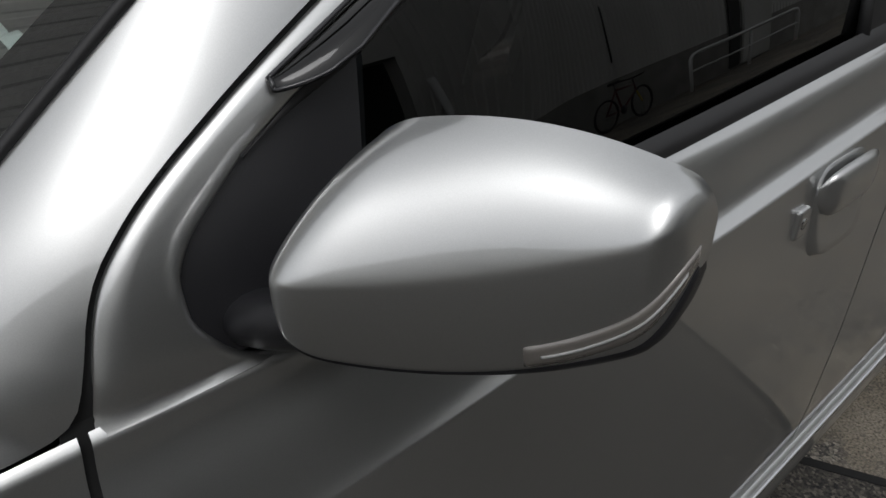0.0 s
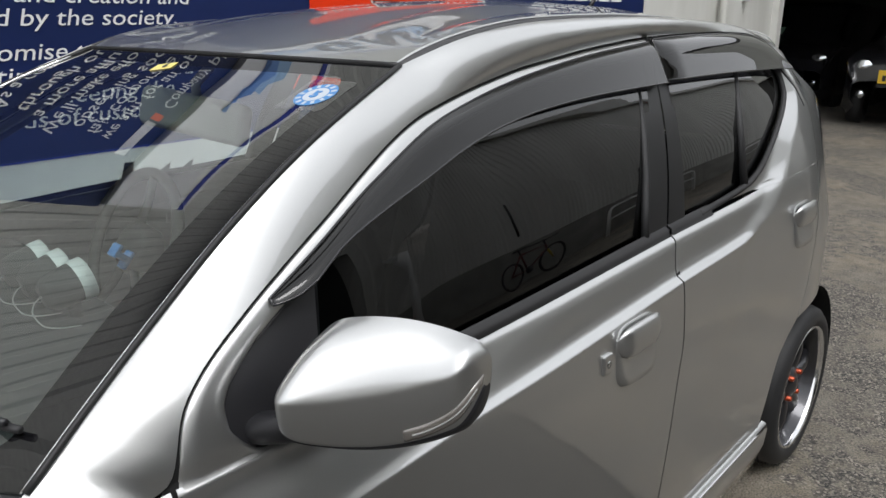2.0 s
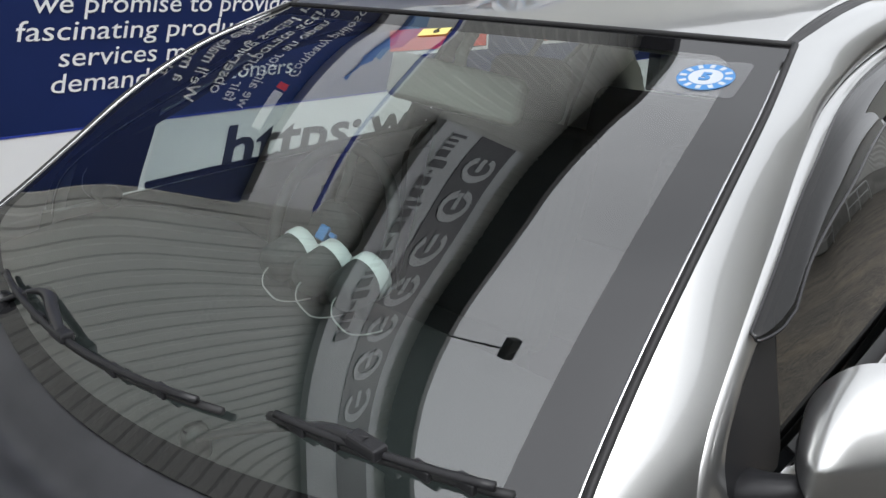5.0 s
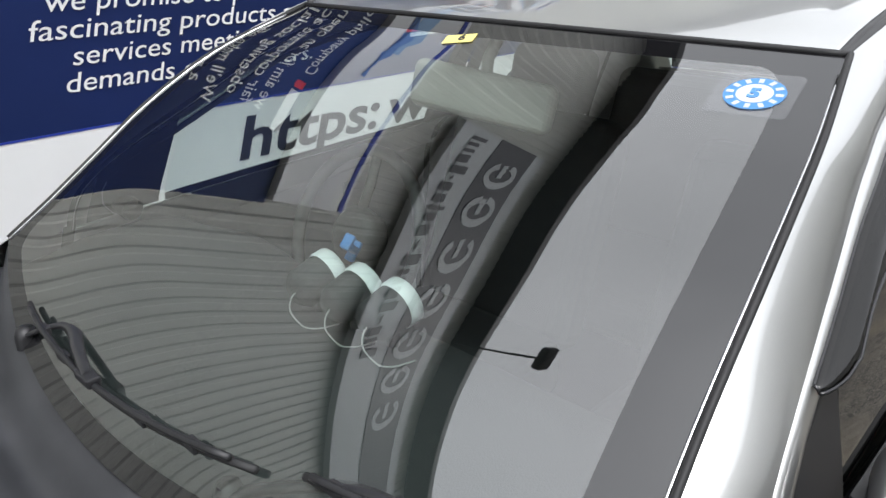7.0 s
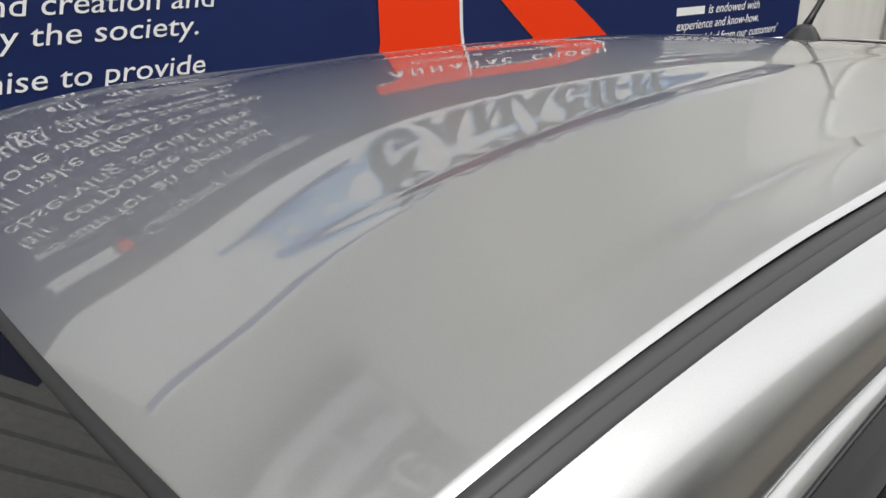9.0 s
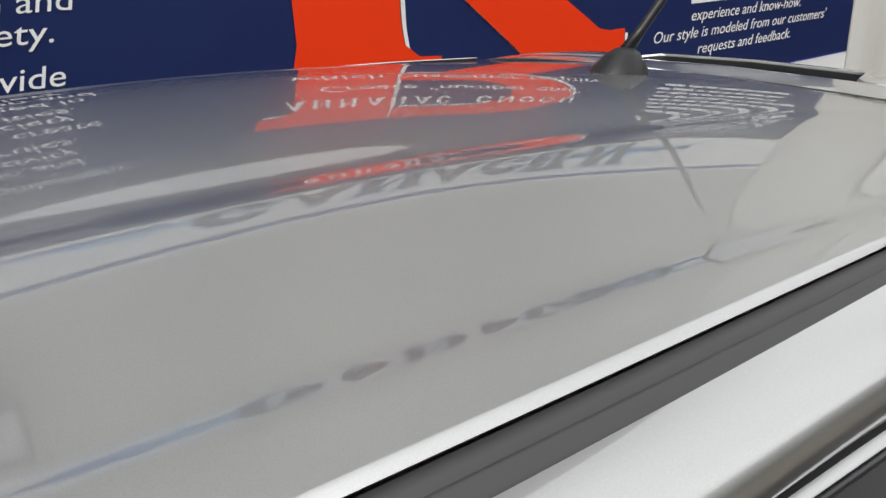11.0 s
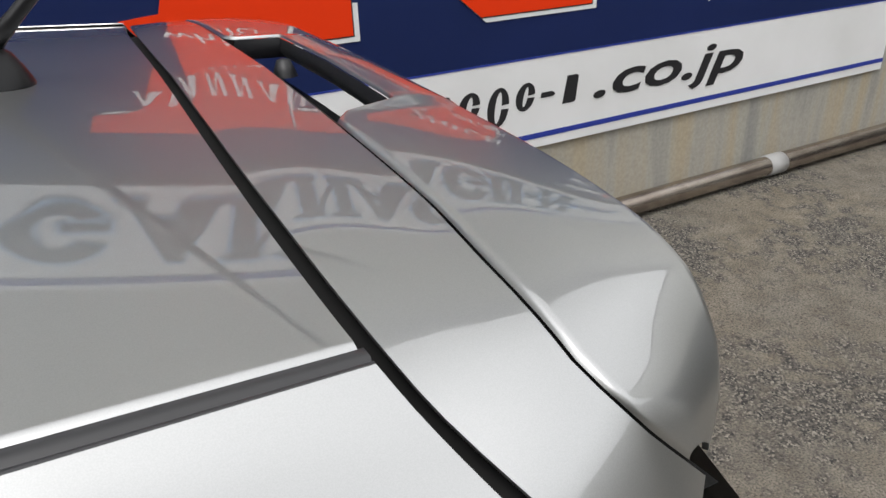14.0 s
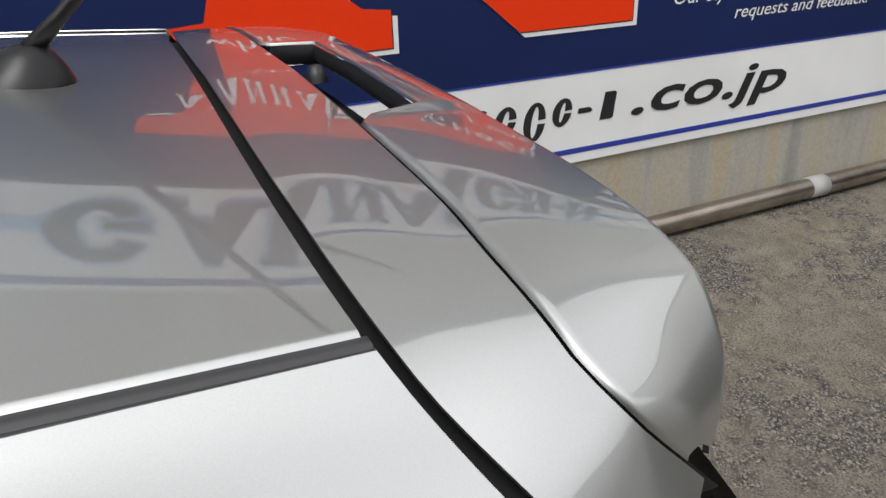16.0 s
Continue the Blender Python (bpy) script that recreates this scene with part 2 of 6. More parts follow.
def sheet(name, P, mats, parent=None, label="", thick=0.0, flip=False, close=False):
    """A smooth surface through a grid of points (rows x columns x 3); thick gives it a back and an edge of their own."""
    P = np.asarray(P, float)
    n, m = P.shape[:2]
    faces = []

    def skin(base, turn):
        for i in range(n - 1):
            for j in range(m - 1 if not close else m):
                k = (j + 1) % m
                f = (base + i * m + j, base + i * m + k, base + (i + 1) * m + k, base + (i + 1) * m + j)
                faces.append(f[::-1] if turn else f)
    skin(0, flip)
    verts = P.reshape(-1, 3)
    if thick:
        N = np.cross(np.gradient(P, axis=1), np.gradient(P, axis=0))
        N /= np.linalg.norm(N, axis=2)[:, :, None] + 1e-12
        B = P - N * (thick if not flip else -thick)
        skin(n * m, not flip)
        rim = [(i, 0) for i in range(n)] + [(n - 1, j) for j in range(1, m)] + [(i, m - 1) for i in range(n - 2, -1, -1)] + [(0, j) for j in range(m - 2, 0, -1)]
        base, q = 2 * n * m, len(rim)
        verts = np.concatenate([verts, B.reshape(-1, 3), [P[i] for i in rim], [B[i] for i in rim]])
        for k in range(q):
            j = (k + 1) % q
            f = (base + k, base + j, base + q + j, base + q + k)
            faces.append(f if not flip else f[::-1])
    return from_lists(name, verts, faces, mats, parent, label, True)


def box(name, lo, hi, mats, parent=None, label="", bevel=0.0, m=None, segments=2):
    bm = bmesh.new()
    bmesh.ops.create_cube(bm, size=1)
    c, d = (Vector(lo) + Vector(hi)) / 2, Vector(hi) - Vector(lo)
    bmesh.ops.transform(bm, matrix=Matrix.Translation(c) @ Matrix.Diagonal((*d, 1)), verts=bm.verts)
    if bevel:
        bmesh.ops.bevel(bm, geom=bm.edges[:], offset=bevel, segments=segments, affect="EDGES", profile=0.5)
    if m is not None:
        bmesh.ops.transform(bm, matrix=m, verts=bm.verts)
    return part(name, bm, mats, parent, label)


def tube(name, points, radius, mats, parent=None, label="", sides=12, closed=False, caps=True):
    """A round bar along points; radius is a number or one for each point."""
    P = [Vector(p) for p in points]
    n = len(P)
    rad = radius if isinstance(radius, (list, tuple)) else [radius] * n
    verts, faces, ref = [], [], None
    for i, p in enumerate(P):
        a, b = P[i - 1 if (i or closed) else 0], P[(i + 1) % n if (i < n - 1 or closed) else n - 1]
        t = (b - a).normalized()
        if ref is None:
            ref = t.orthogonal().normalized()
        ref = (ref - t * ref.dot(t)).normalized()
        o = t.cross(ref)
        for k in range(sides):
            w = 2 * math.pi * k / sides
            verts.append(p + rad[i] * (math.cos(w) * ref + math.sin(w) * o))
    for i in range(n if closed else n - 1):
        for k in range(sides):
            q, j = (k + 1) % sides, (i + 1) % n
            faces.append((i * sides + k, i * sides + q, j * sides + q, j * sides + k))
    if caps and not closed:
        faces.append(tuple(range(sides))[::-1])
        faces.append(tuple((n - 1) * sides + k for k in range(sides)))
    ob = from_lists(name, verts, faces, mats, parent, label, True)
    return ob


def lathe(name, profile, mats, parent=None, label="", m=None, sides=48, closed=False):
    """Turns (radius, height) pairs about the z axis, then moves them by m."""
    m = m or Matrix()
    k = len(profile)
    verts = [m @ Vector((r * math.cos(2 * math.pi * i / sides), r * math.sin(2 * math.pi * i / sides), h)) for i in range(sides) for r, h in profile]
    faces = []
    for i in range(sides):
        j = (i + 1) % sides
        for q in range(k if closed else k - 1):
            p = (q + 1) % k
            faces.append((i * k + q, j * k + q, j * k + p, i * k + p))
    return from_lists(name, verts, faces, mats, parent, label, True)


def spline(xs, ys):
    """A natural cubic spline through the given values."""
    x, y = np.array(xs, float), np.array(ys, float)
    n, h = len(x), np.diff(x)
    A, r = np.eye(n), np.zeros(n)
    for i in range(1, n - 1):
        A[i, i - 1:i + 2] = h[i - 1], 2 * (h[i - 1] + h[i]), h[i]
        r[i] = 6 * ((y[i + 1] - y[i]) / h[i] - (y[i] - y[i - 1]) / h[i - 1])
    k = np.linalg.solve(A, r)

    def at(v):
        i = int(min(max(np.searchsorted(x, v) - 1, 0), n - 2))
        a, b = x[i + 1] - v, v - x[i]
        return (k[i] * a**3 + k[i + 1] * b**3) / (6 * h[i]) + (y[i] / h[i] - k[i] * h[i] / 6) * a + (y[i + 1] / h[i] - k[i + 1] * h[i] / 6) * b
    return at


def curve(xs, ys):
    """A smooth curve without overshoot through the given values."""
    x, y = np.array(xs, float), np.array(ys, float)
    h, d = np.diff(x), np.diff(y) / np.diff(x)
    s = np.zeros(len(x))
    for i in range(1, len(x) - 1):
        if d[i - 1] * d[i] > 0:
            w1, w2 = 2 * h[i] + h[i - 1], h[i] + 2 * h[i - 1]
            s[i] = (w1 + w2) / (w1 / d[i - 1] + w2 / d[i])
    s[0], s[-1] = d[0], d[-1]

    def f(v):
        v = np.asarray(v, float)
        i = np.clip(np.searchsorted(x, v) - 1, 0, len(x) - 2)
        u = np.clip((v - x[i]) / h[i], -3, 4)
        c = (2 * u**3 - 3 * u**2 + 1) * y[i] + (u**3 - 2 * u**2 + u) * h[i] * s[i] + (-2 * u**3 + 3 * u**2) * y[i + 1] + (u**3 - u**2) * h[i] * s[i + 1]
        c = np.where(v < x[0], y[0] + s[0] * (v - x[0]), c)
        return np.where(v > x[-1], y[-1] + s[-1] * (v - x[-1]), c)
    return f


def along(points, n):
    """n points at even arc length on a smooth curve through points."""
    P = np.array(points, float)
    t = np.concatenate([[0], np.cumsum(np.linalg.norm(np.diff(P, axis=0), axis=1))])
    f = [curve(t, P[:, k]) for k in range(P.shape[1])]
    u = np.linspace(0, t[-1], n)
    return np.stack([g(u) for g in f], 1)


def lettering(name, body, size, place, mats, parent=None, m=None, align="LEFT", shear=0.0, bold=0.0, width=None, label=""):
    """Flat writing in the built-in font, in the x-z plane at place, made into a mesh."""
    c = bpy.data.curves.new(name, "FONT")
    c.body, c.size, c.align_x, c.shear, c.offset, c.extrude = body, size, align, shear, bold, 0.0004
    c.resolution_u = 3
    ob = bpy.data.objects.new(name, c)
    scene.collection.objects.link(ob)
    bpy.context.view_layer.update()
    me = bpy.data.meshes.new_from_object(ob.evaluated_get(bpy.context.evaluated_depsgraph_get()))
    bpy.data.objects.remove(ob)
    bpy.data.curves.remove(c)
    k = 1.0
    if width:
        xs = [v.co.x for v in me.vertices]
        k = width / (max(xs) - min(xs))
    me.transform((m or Matrix()) @ Matrix.Translation(place) @ pose(0, 0, 0, 90) @ Matrix.Diagonal((k, 1, 1, 1)))
    # every letter becomes a part of its own
    n = len(me.vertices)
    root = list(range(n))

    def find(i):
        while root[i] != i:
            root[i] = root[root[i]]
            i = root[i]
        return i
    for e in me.edges:
        root[find(e.vertices[0])] = find(e.vertices[1])
    groups = {}
    for p in me.polygons:
        groups.setdefault(find(p.vertices[0]), []).append(tuple(p.vertices))
    co = [tuple(v.co) for v in me.vertices]
    last = None
    for fs in groups.values():
        used = {v: i for i, v in enumerate(sorted({v for f in fs for v in f}))}
        last = from_lists(name, [co[v] for v in used], [tuple(used[v] for v in f) for f in fs], mats, parent, label)
    bpy.data.meshes.remove(me)
    return last


def plate(name, outline, thick, mats, parent=None, label="", m=None):
    """A flat board in the x-z plane with the given outline; it stands thick towards -y."""
    bm = bmesh.new()
    f = bm.faces.new([bm.verts.new((x, 0, z)) for x, z in outline])
    r = bmesh.ops.extrude_face_region(bm, geom=[f])
    bmesh.ops.translate(bm, verts=[v for v in r["geom"] if isinstance(v, bmesh.types.BMVert)], vec=(0, -thick, 0))
    bmesh.ops.recalc_face_normals(bm, faces=bm.faces[:])
    if m is not None:
        bmesh.ops.transform(bm, matrix=m, verts=bm.verts)
    return part(name, bm, mats, parent, label)

TOP_Z = 4.80
SIGN_X0, SIGN_X1, SIGN_Z0, SIGN_Z1 = -2.68, 3.28, 2.385, 2.88


# ---- ground and buildings ----
WALL = pose(3.0, 1.845, 0, 0, 0, math.degrees(math.atan(0.0438)))      # the banner wall: x along it, y into it


def wall_rows(xs, ys, f):
    return [[(x, y, f(x, y)) for x in xs] for y in ys]


def ground_z(x, y):
    far = 1.80 + 0.0438 * (x - 3) - y
    return 0.075 * max(0.0, min(1.0, 1 - far / 1.3)) if far > -0.5 else 0.075


gx = sorted(set([-400, -80, -30, -12, -6] + [round(v, 2) for v in np.arange(-4, 16.1, 0.25)] + [20, 40, 100, 400]))
gy = sorted(set([-400, -80, -30, -14, -9] + [round(v, 2) for v in np.arange(-7, 6.1, 0.2)] + [10, 30, 100, 400]))
ground = tagged(sheet("ground", wall_rows(gx, gy, ground_z), GROUND), "worn pale concrete yard with exposed gravel and dark patches", "ground", kind="structure")
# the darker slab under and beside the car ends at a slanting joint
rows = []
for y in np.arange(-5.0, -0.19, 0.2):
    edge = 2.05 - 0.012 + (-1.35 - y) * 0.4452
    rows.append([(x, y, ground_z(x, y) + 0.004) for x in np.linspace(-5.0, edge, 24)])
tagged(sheet("pavement", rows, DARK_SLAB, None, "", 0.003), "worn concrete slab with exposed gravel beside the car, coloured darker", "slab", kind="structure")
# expansion joint in the concrete beside the car
joint = box("trim", (-1.6, -0.012, 0.0), (3.6, 0.012, 0.006), GAP, m=pose(2.05, -1.35, 0.001, 0, 0, -66))
tagged(joint, "dark filled joint between two concrete slabs", "joint", kind="structure")

# banner wall
wall_a = thing("wall_banner_side", (3.0, 1.9, 0), "workshop wall of ribbed grey-beige siding over a stained concrete plinth", "wall", kind="structure")
box("plinth", (-12, 0.012, -0.1), (7.2, 0.25, 0.62), STAINED, wall_a, "stained concrete plinth", m=WALL)


def siding(name, x0, x1, z0, z1, pitch, depth, mats, parent, m, y=0.03):
    xs, k = [], x0
    prof = [(0.0, 0), (0.50, 0), (0.62, -depth), (0.88, -depth), (1.0, 0)]
    while k < x1:
        xs += [(k + a * pitch, b) for a, b in prof[:-1]]
        k += pitch
    P = [[m @ Vector((x, y + d, z)) for x, d in xs] for z in (z0, z1)]
    ob = sheet(name, P, mats, parent, thick=0.004)
    ob.data.polygons.foreach_set("use_smooth", [False] * len(ob.data.polygons))
    return ob


siding("ribbed_siding", -12, 3.43, 0.62, TOP_Z, 0.105, 0.012, SIDING, wall_a, WALL, 0.045)
box("backing_wall", (-12, 0.06, 0.6), (3.4, 0.3, TOP_Z), SIDING, wall_a, m=WALL)
box("painted_wall", (3.43, 0.02, 0.62), (7.1, 0.3, TOP_Z), WHITE_WALL, wall_a, "off-white painted wall", m=WALL)
box("corner_post", (7.1, -0.06, 0.0), (7.28, 0.3, TOP_Z), WHITE_WALL, wall_a, "white steel corner post", 0.008, m=WALL)
tube("downpipe", [WALL @ Vector((5.2, -0.05, z)) for z in (0.1, 1.5, TOP_Z)], 0.04, WHITE_WALL, wall_a, "white downpipe")
# eave above, with a dark soffit
box("eave", (-12, -0.24, TOP_Z), (7.3, 0.4, TOP_Z + 0.10), FRAME_BLACK, wall_a, "dark metal eave", 0.01, m=WALL)

# steel pipe along the foot of the wall
pipe = thing("wall_pipe", (4.5, 1.85, 0.1), "weathered brown steel pipe lying along the foot of the wall", "pipe")
tube("pipe_run", [WALL @ Vector((x, -0.075, 0.135)) for x in (-8, -4, 0, 2, 4, 6.8)], 0.052, PIPE, pipe, sides=20)
for x in (-3.5, -0.5, 2.46, 5.5):
    tube("coupling", [WALL @ Vector((x - 0.06, -0.075, 0.135)), WALL @ Vector((x + 0.06, -0.075, 0.135))], 0.057, PIPE_BAND, pipe, "grey pipe coupling", sides=20)

# the banner
banner = thing("wall_banner", (3.0, 1.84, 0.5), "large navy printed wall banner with white lettering and red emblem", "banner")
BX0, BX1 = -2.70, 3.36
NAVY_TOP = 2.37
box("navy_field", (BX0, -0.006, 0.885), (BX1, 0.02, NAVY_TOP), NAVY, banner, m=WALL)
box("white_strip", (BX0, -0.006, 0.502), (BX1, 0.02, 0.885), BANNER_WHITE, banner, "white lower strip", m=WALL)
box("blue_line", (BX0, -0.008, 0.543), (BX1, -0.004, 0.566), BRIGHT_BLUE, banner, m=WALL)
box("blue_line", (BX0, -0.008, 0.884), (BX1, -0.004, 0.891), BRIGHT_BLUE, banner, m=WALL)


def line(body, x, z, size=0.088, align="LEFT", width=None, mat=BANNER_WHITE, y=-0.009, shear=0.22, bold=0.0, where=None):
    return lettering("letter", body, size, (x - 3.0, y, z), mat, where or banner, WALL, align, shear, bold, width)


def bars(spans, z, h, mat=BANNER_WHITE, y=-0.008, where=None, name="text_bar"):
    for a, b in spans:
        box(name, (a - 3.0, y, z), (b - 3.0, y + 0.003, z + h), mat, where or banner, m=WALL)


for body, x0, x1, z in (("we aim for an open and", 0.80, 1.80, 2.105), ("fair corporate activity", 0.81, 1.79, 2.022), ("observing social rules.", 0.82, 1.79, 1.939),
                        ("We'll make efforts to create", 0.72, 1.86, 1.826), ("a more affluent society", 0.80, 1.80, 1.743), ("through our activities.", 0.80, 1.80, 1.660),
                        ("As a company engaged in", 0.76, 1.84, 1.551), ("today and creation and", 0.88, 1.87, 1.468), ("trusted by the society.", 0.80, 1.79, 1.385),
                        ("we promise to provide", 0.80, 1.797, 1.262), ("fascinating products and", 0.735, 1.86, 1.178), ("services meeting the", 0.853, 1.75, 1.095), ("demands of customers.", 0.815, 1.82, 1.012)):
    line(body, x0, z, width=x1 - x0)
bars([(0.72, 1.02)], 2.24, 0.055)
bars([(1.04, 1.09)], 2.24, 0.055, BANNER_RED)
line("Company philosophy", 1.14, 2.24, 0.085, width=0.80)
line("https:", 1.42, 0.662, 0.235, mat=BLACK_INK, width=0.78, bold=0.005)
line("www.", 2.25, 0.662, 0.235, mat=BLACK_INK, width=0.86, bold=0.005)
line(".co.jp", 4.24, 0.672, 0.22, mat=BLACK_INK, width=0.93, bold=0.004)

# the red emblem: a stem with feet, a bowl and a slanting leg, with a white shadow edge
EM = WALL @ Matrix.Translation((-3.0, 0, 0))
for mat, dx, dz, y, nm in ((BANNER_WHITE, 0.025, -0.022, -0.0075, "emblem_shadow"), (BLACK_INK, 0.005, -0.005, -0.0090, "emblem_outline"), (BANNER_RED, 0, 0, -0.0105, "emblem")):
    sh = Matrix.Translation((dx, y, dz))
    plate(nm + "_stem", [(2.40, 1.07), (3.155, 1.07), (3.155, 1.20), (3.05, 1.21), (2.985, 1.26), (2.975, 1.34), (2.975, 2.12), (2.40, 2.12), (2.40, 2.02), (2.50, 2.01), (2.545, 1.97), (2.545, 1.30), (2.52, 1.21), (2.40, 1.20)], 0.002, mat, banner, m=EM @ sh)
    arc = [(3.45 + 0.56 * math.cos(a), 1.81 + 0.31 * math.sin(a)) for a in np.linspace(math.pi / 2, -math.pi / 2, 15)]
    arc_in = [(3.36 + 0.26 * math.cos(a), 1.81 + 0.18 * math.sin(a)) for a in np.linspace(-math.pi / 2, math.pi / 2, 11)]
    plate(nm + "_bowl", [(2.99, 2.12)] + arc + [(2.99, 1.50), (2.99, 1.63)] + arc_in + [(2.99, 1.99)], 0.002, mat, banner, m=EM @ sh)
    plate(nm + "_leg", [(3.17, 1.49), (3.64, 1.49), (3.99, 1.265), (4.05, 1.225), (4.12, 1.212), (4.222, 1.212), (4.222, 1.075), (3.683, 1.075)], 0.002, mat, banner, m=EM @ sh)


def open_ring(name, x, w, z0, z1, t, tip, mat, y, where, m, slant=0.0):
    """An open ring, thick at its sides, as a plain stand-in for a round sign."""
    a, h = np.linspace(tip, 2 * math.pi - tip, 20), z1 - z0
    out_ = [(x + w / 2 + w / 2 * math.cos(v) + slant * (0.5 + 0.5 * math.sin(v)), z0 + h / 2 + h / 2 * math.sin(v)) for v in a]
    in_ = [(x + w / 2 + (w / 2 - t) * math.cos(v) + slant * (0.5 + 0.5 * math.sin(v)), z0 + h / 2 + (h / 2 - 0.5 * t) * math.sin(v)) for v in a[::-1]]
    plate(name, out_ + in_, 0.002, mat, where, m=m @ Matrix.Translation((0, y, 0)))


def wedge(name, x, w, z0, z1, t, mat, y, where, m):
    """Two leaning strokes that meet at the top, on small feet."""
    h, c = z1 - z0, x + w / 2
    plate(name, [(x, z0), (x + 0.26 * w, z0), (x + 0.26 * w, z0 + 0.08 * h), (x + 0.20 * w, z0 + 0.08 * h), (c - 0.02 * w, z0 + 0.70 * h), (x + 0.74 * w - t, z0 + 0.08 * h), (x + 0.62 * w, z0 + 0.08 * h), (x + 0.62 * w, z0), (x + w, z0), (x + w, z0 + 0.08 * h), (x + 0.93 * w, z0 + 0.08 * h), (c + 0.10 * w, z1), (c - 0.06 * w, z1), (x + 0.09 * w, z0 + 0.08 * h), (x, z0 + 0.08 * h)], 0.002, mat, where, m=m @ Matrix.Translation((0, y, 0)))


def gate(name, x, w, z0, z1, t, mat, y, where, m):
    """Two upright strokes with feet and a slanting stroke between them."""
    h = z1 - z0
    for x0 in (x, x + w - t):
        plate(name, [(x0 - 0.3 * t, z0), (x0 + 1.3 * t, z0), (x0 + 1.3 * t, z0 + 0.09 * h), (x0 + t, z0 + 0.09 * h), (x0 + t, z1 - 0.09 * h), (x0 + 1.3 * t, z1 - 0.09 * h), (x0 + 1.3 * t, z1), (x0 - 0.3 * t, z1), (x0 - 0.3 * t, z1 - 0.09 * h), (x0, z1 - 0.09 * h), (x0, z0 + 0.09 * h), (x0 - 0.3 * t, z0 + 0.09 * h)], 0.002, mat, where, m=m @ Matrix.Translation((0, y, 0)))
    plate(name, [(x + t, z1 - 0.2 * h), (x + t, z1 - 0.05 * h), (x + w - t, z0 + 0.2 * h), (x + w - t, z0 + 0.05 * h)], 0.002, mat, where, m=m @ Matrix.Translation((0, y - 0.0003, 0)))


# plain marks in place of a name in the address
for x, w, z0, z1, round_ in ((3.17, 0.105, 0.625, 0.79, True), (3.31, 0.10, 0.672, 0.79, True), (3.455, 0.07, 0.672, 0.79, False), (3.565, 0.10, 0.672, 0.79, True), (3.70, 0.105, 0.625, 0.79, True), (3.84, 0.095, 0.672, 0.79, True), (3.975, 0.075, 0.715, 0.737, None), (4.09, 0.07, 0.672, 0.79, False)):
    if round_:
        open_ring("text_mark", x, w, z0, z1, 0.036, 0.12, BLACK_INK, -0.0065, banner, EM, 0.02)
    else:
        k = 0.2 * (z1 - z0)
        plate("text_mark", [(x, z0), (x + w - 0.012, z0), (x + w, z0 + 0.006), (x + w + k - 0.01, z1 - 0.006), (x + w + k - 0.022, z1), (x + k, z1)], 0.002, BLACK_INK, banner, m=EM @ Matrix.Translation((0, -0.0065, 0)))


# a row of plain marks in place of a name
for i, (x, w) in enumerate([(2.50 + 0.117 * i, 0.082) for i in range(7)] + [(3.42 + 0.132 * i, 0.098) for i in range(5)]):
    if i in (0, 3, 5):
        wedge("text_mark", x, w + 0.012, 1.858, 1.952, 0.02, BANNER_WHITE, -0.016, banner, EM)
    elif i in (6, 7, 9, 10):
        open_ring("text_mark", x, w, 1.856, 1.954, 0.026, 0.45 if i != 9 else 0.05, BANNER_WHITE, -0.016, banner, EM)
    else:
        gate("text_mark", x + 0.006, w - 0.012, 1.858, 1.952, 0.018, BANNER_WHITE, -0.016, banner, EM)
line("Create \"number one\"", 2.62, 1.70, 0.11, width=1.42, y=-0.016)
line("which customer requires", 2.50, 1.525, 0.11, width=1.72, y=-0.016)

# right column of small writing
line("Business affairs", 5.22, 2.24, 0.075, width=0.62)
bars([(4.62, 4.98)], 2.24, 0.045)
bars([(5.0, 5.06)], 2.24, 0.045, BANNER_RED)
rnd = random.Random(4)
for i in range(9):
    z, x = 2.13 - i * 0.075, 4.62 + 0.05 * rnd.random()
    while x < 5.95 - 0.25 * rnd.random():
        w = rnd.uniform(0.07, 0.2)
        bars([(x, x + w)], z, 0.032)
        x += w + 0.035
bars([(4.72, 5.03)], 1.286, 0.045)
line("is endowed with", 5.07, 1.286, 0.078, width=0.66)
line("experience and know-how.", 4.72, 1.203, 0.078, width=1.01)
line("Our style is modeled from our customers'", 4.43, 1.118, 0.078, width=1.60)
line("requests and feedback.", 4.79, 1.034, 0.078, width=0.87)

# white sign above the banner, with a blue splash and grey shapes
sign = thing("wall_sign", (3.0, 1.8, SIGN_Z0), "white sign board with grey letter-like shapes on a blue splash", "sign")
box("board", (SIGN_X0, -0.05, SIGN_Z0), (SIGN_X1, 0.02, SIGN_Z1), BANNER_WHITE, sign, "white board", 0.004, m=WALL)
box("border_line", (SIGN_X0, -0.053, SIGN_Z1 - 0.055), (SIGN_X1, -0.049, SIGN_Z1 - 0.025), BRIGHT_BLUE, sign, "dark blue line", m=WALL)
SG = WALL @ Matrix.Translation((-3.0, 0, 0))
for x0, x1, z0, z1, m_ in ((1.55, 2.25, 2.52, 2.68, SIGN_SKY), (1.30, 2.05, 2.50, 2.60, SIGN_BLUE), (4.30, 5.05, 2.52, 2.67, SIGN_SKY), (4.55, 5.30, 2.56, 2.64, SIGN_BLUE)):
    n_ = 7
    up_ = [(x0 + (x1 - x0) * i / n_, z1 - 0.035 * (i % 2) - 0.02 * abs(i - n_ / 2)) for i in range(n_ + 1)]
    lo_ = [(x0 + (x1 - x0) * i / n_, z0 + 0.03 * (i % 2)) for i in range(n_, -1, -1)]
    plate("splash", up_ + lo_, 0.002, m_, sign, "blue splash", m=SG @ Matrix.Translation((0, -0.0505 - (0.0008 if m_ is SIGN_BLUE else 0), 0)))


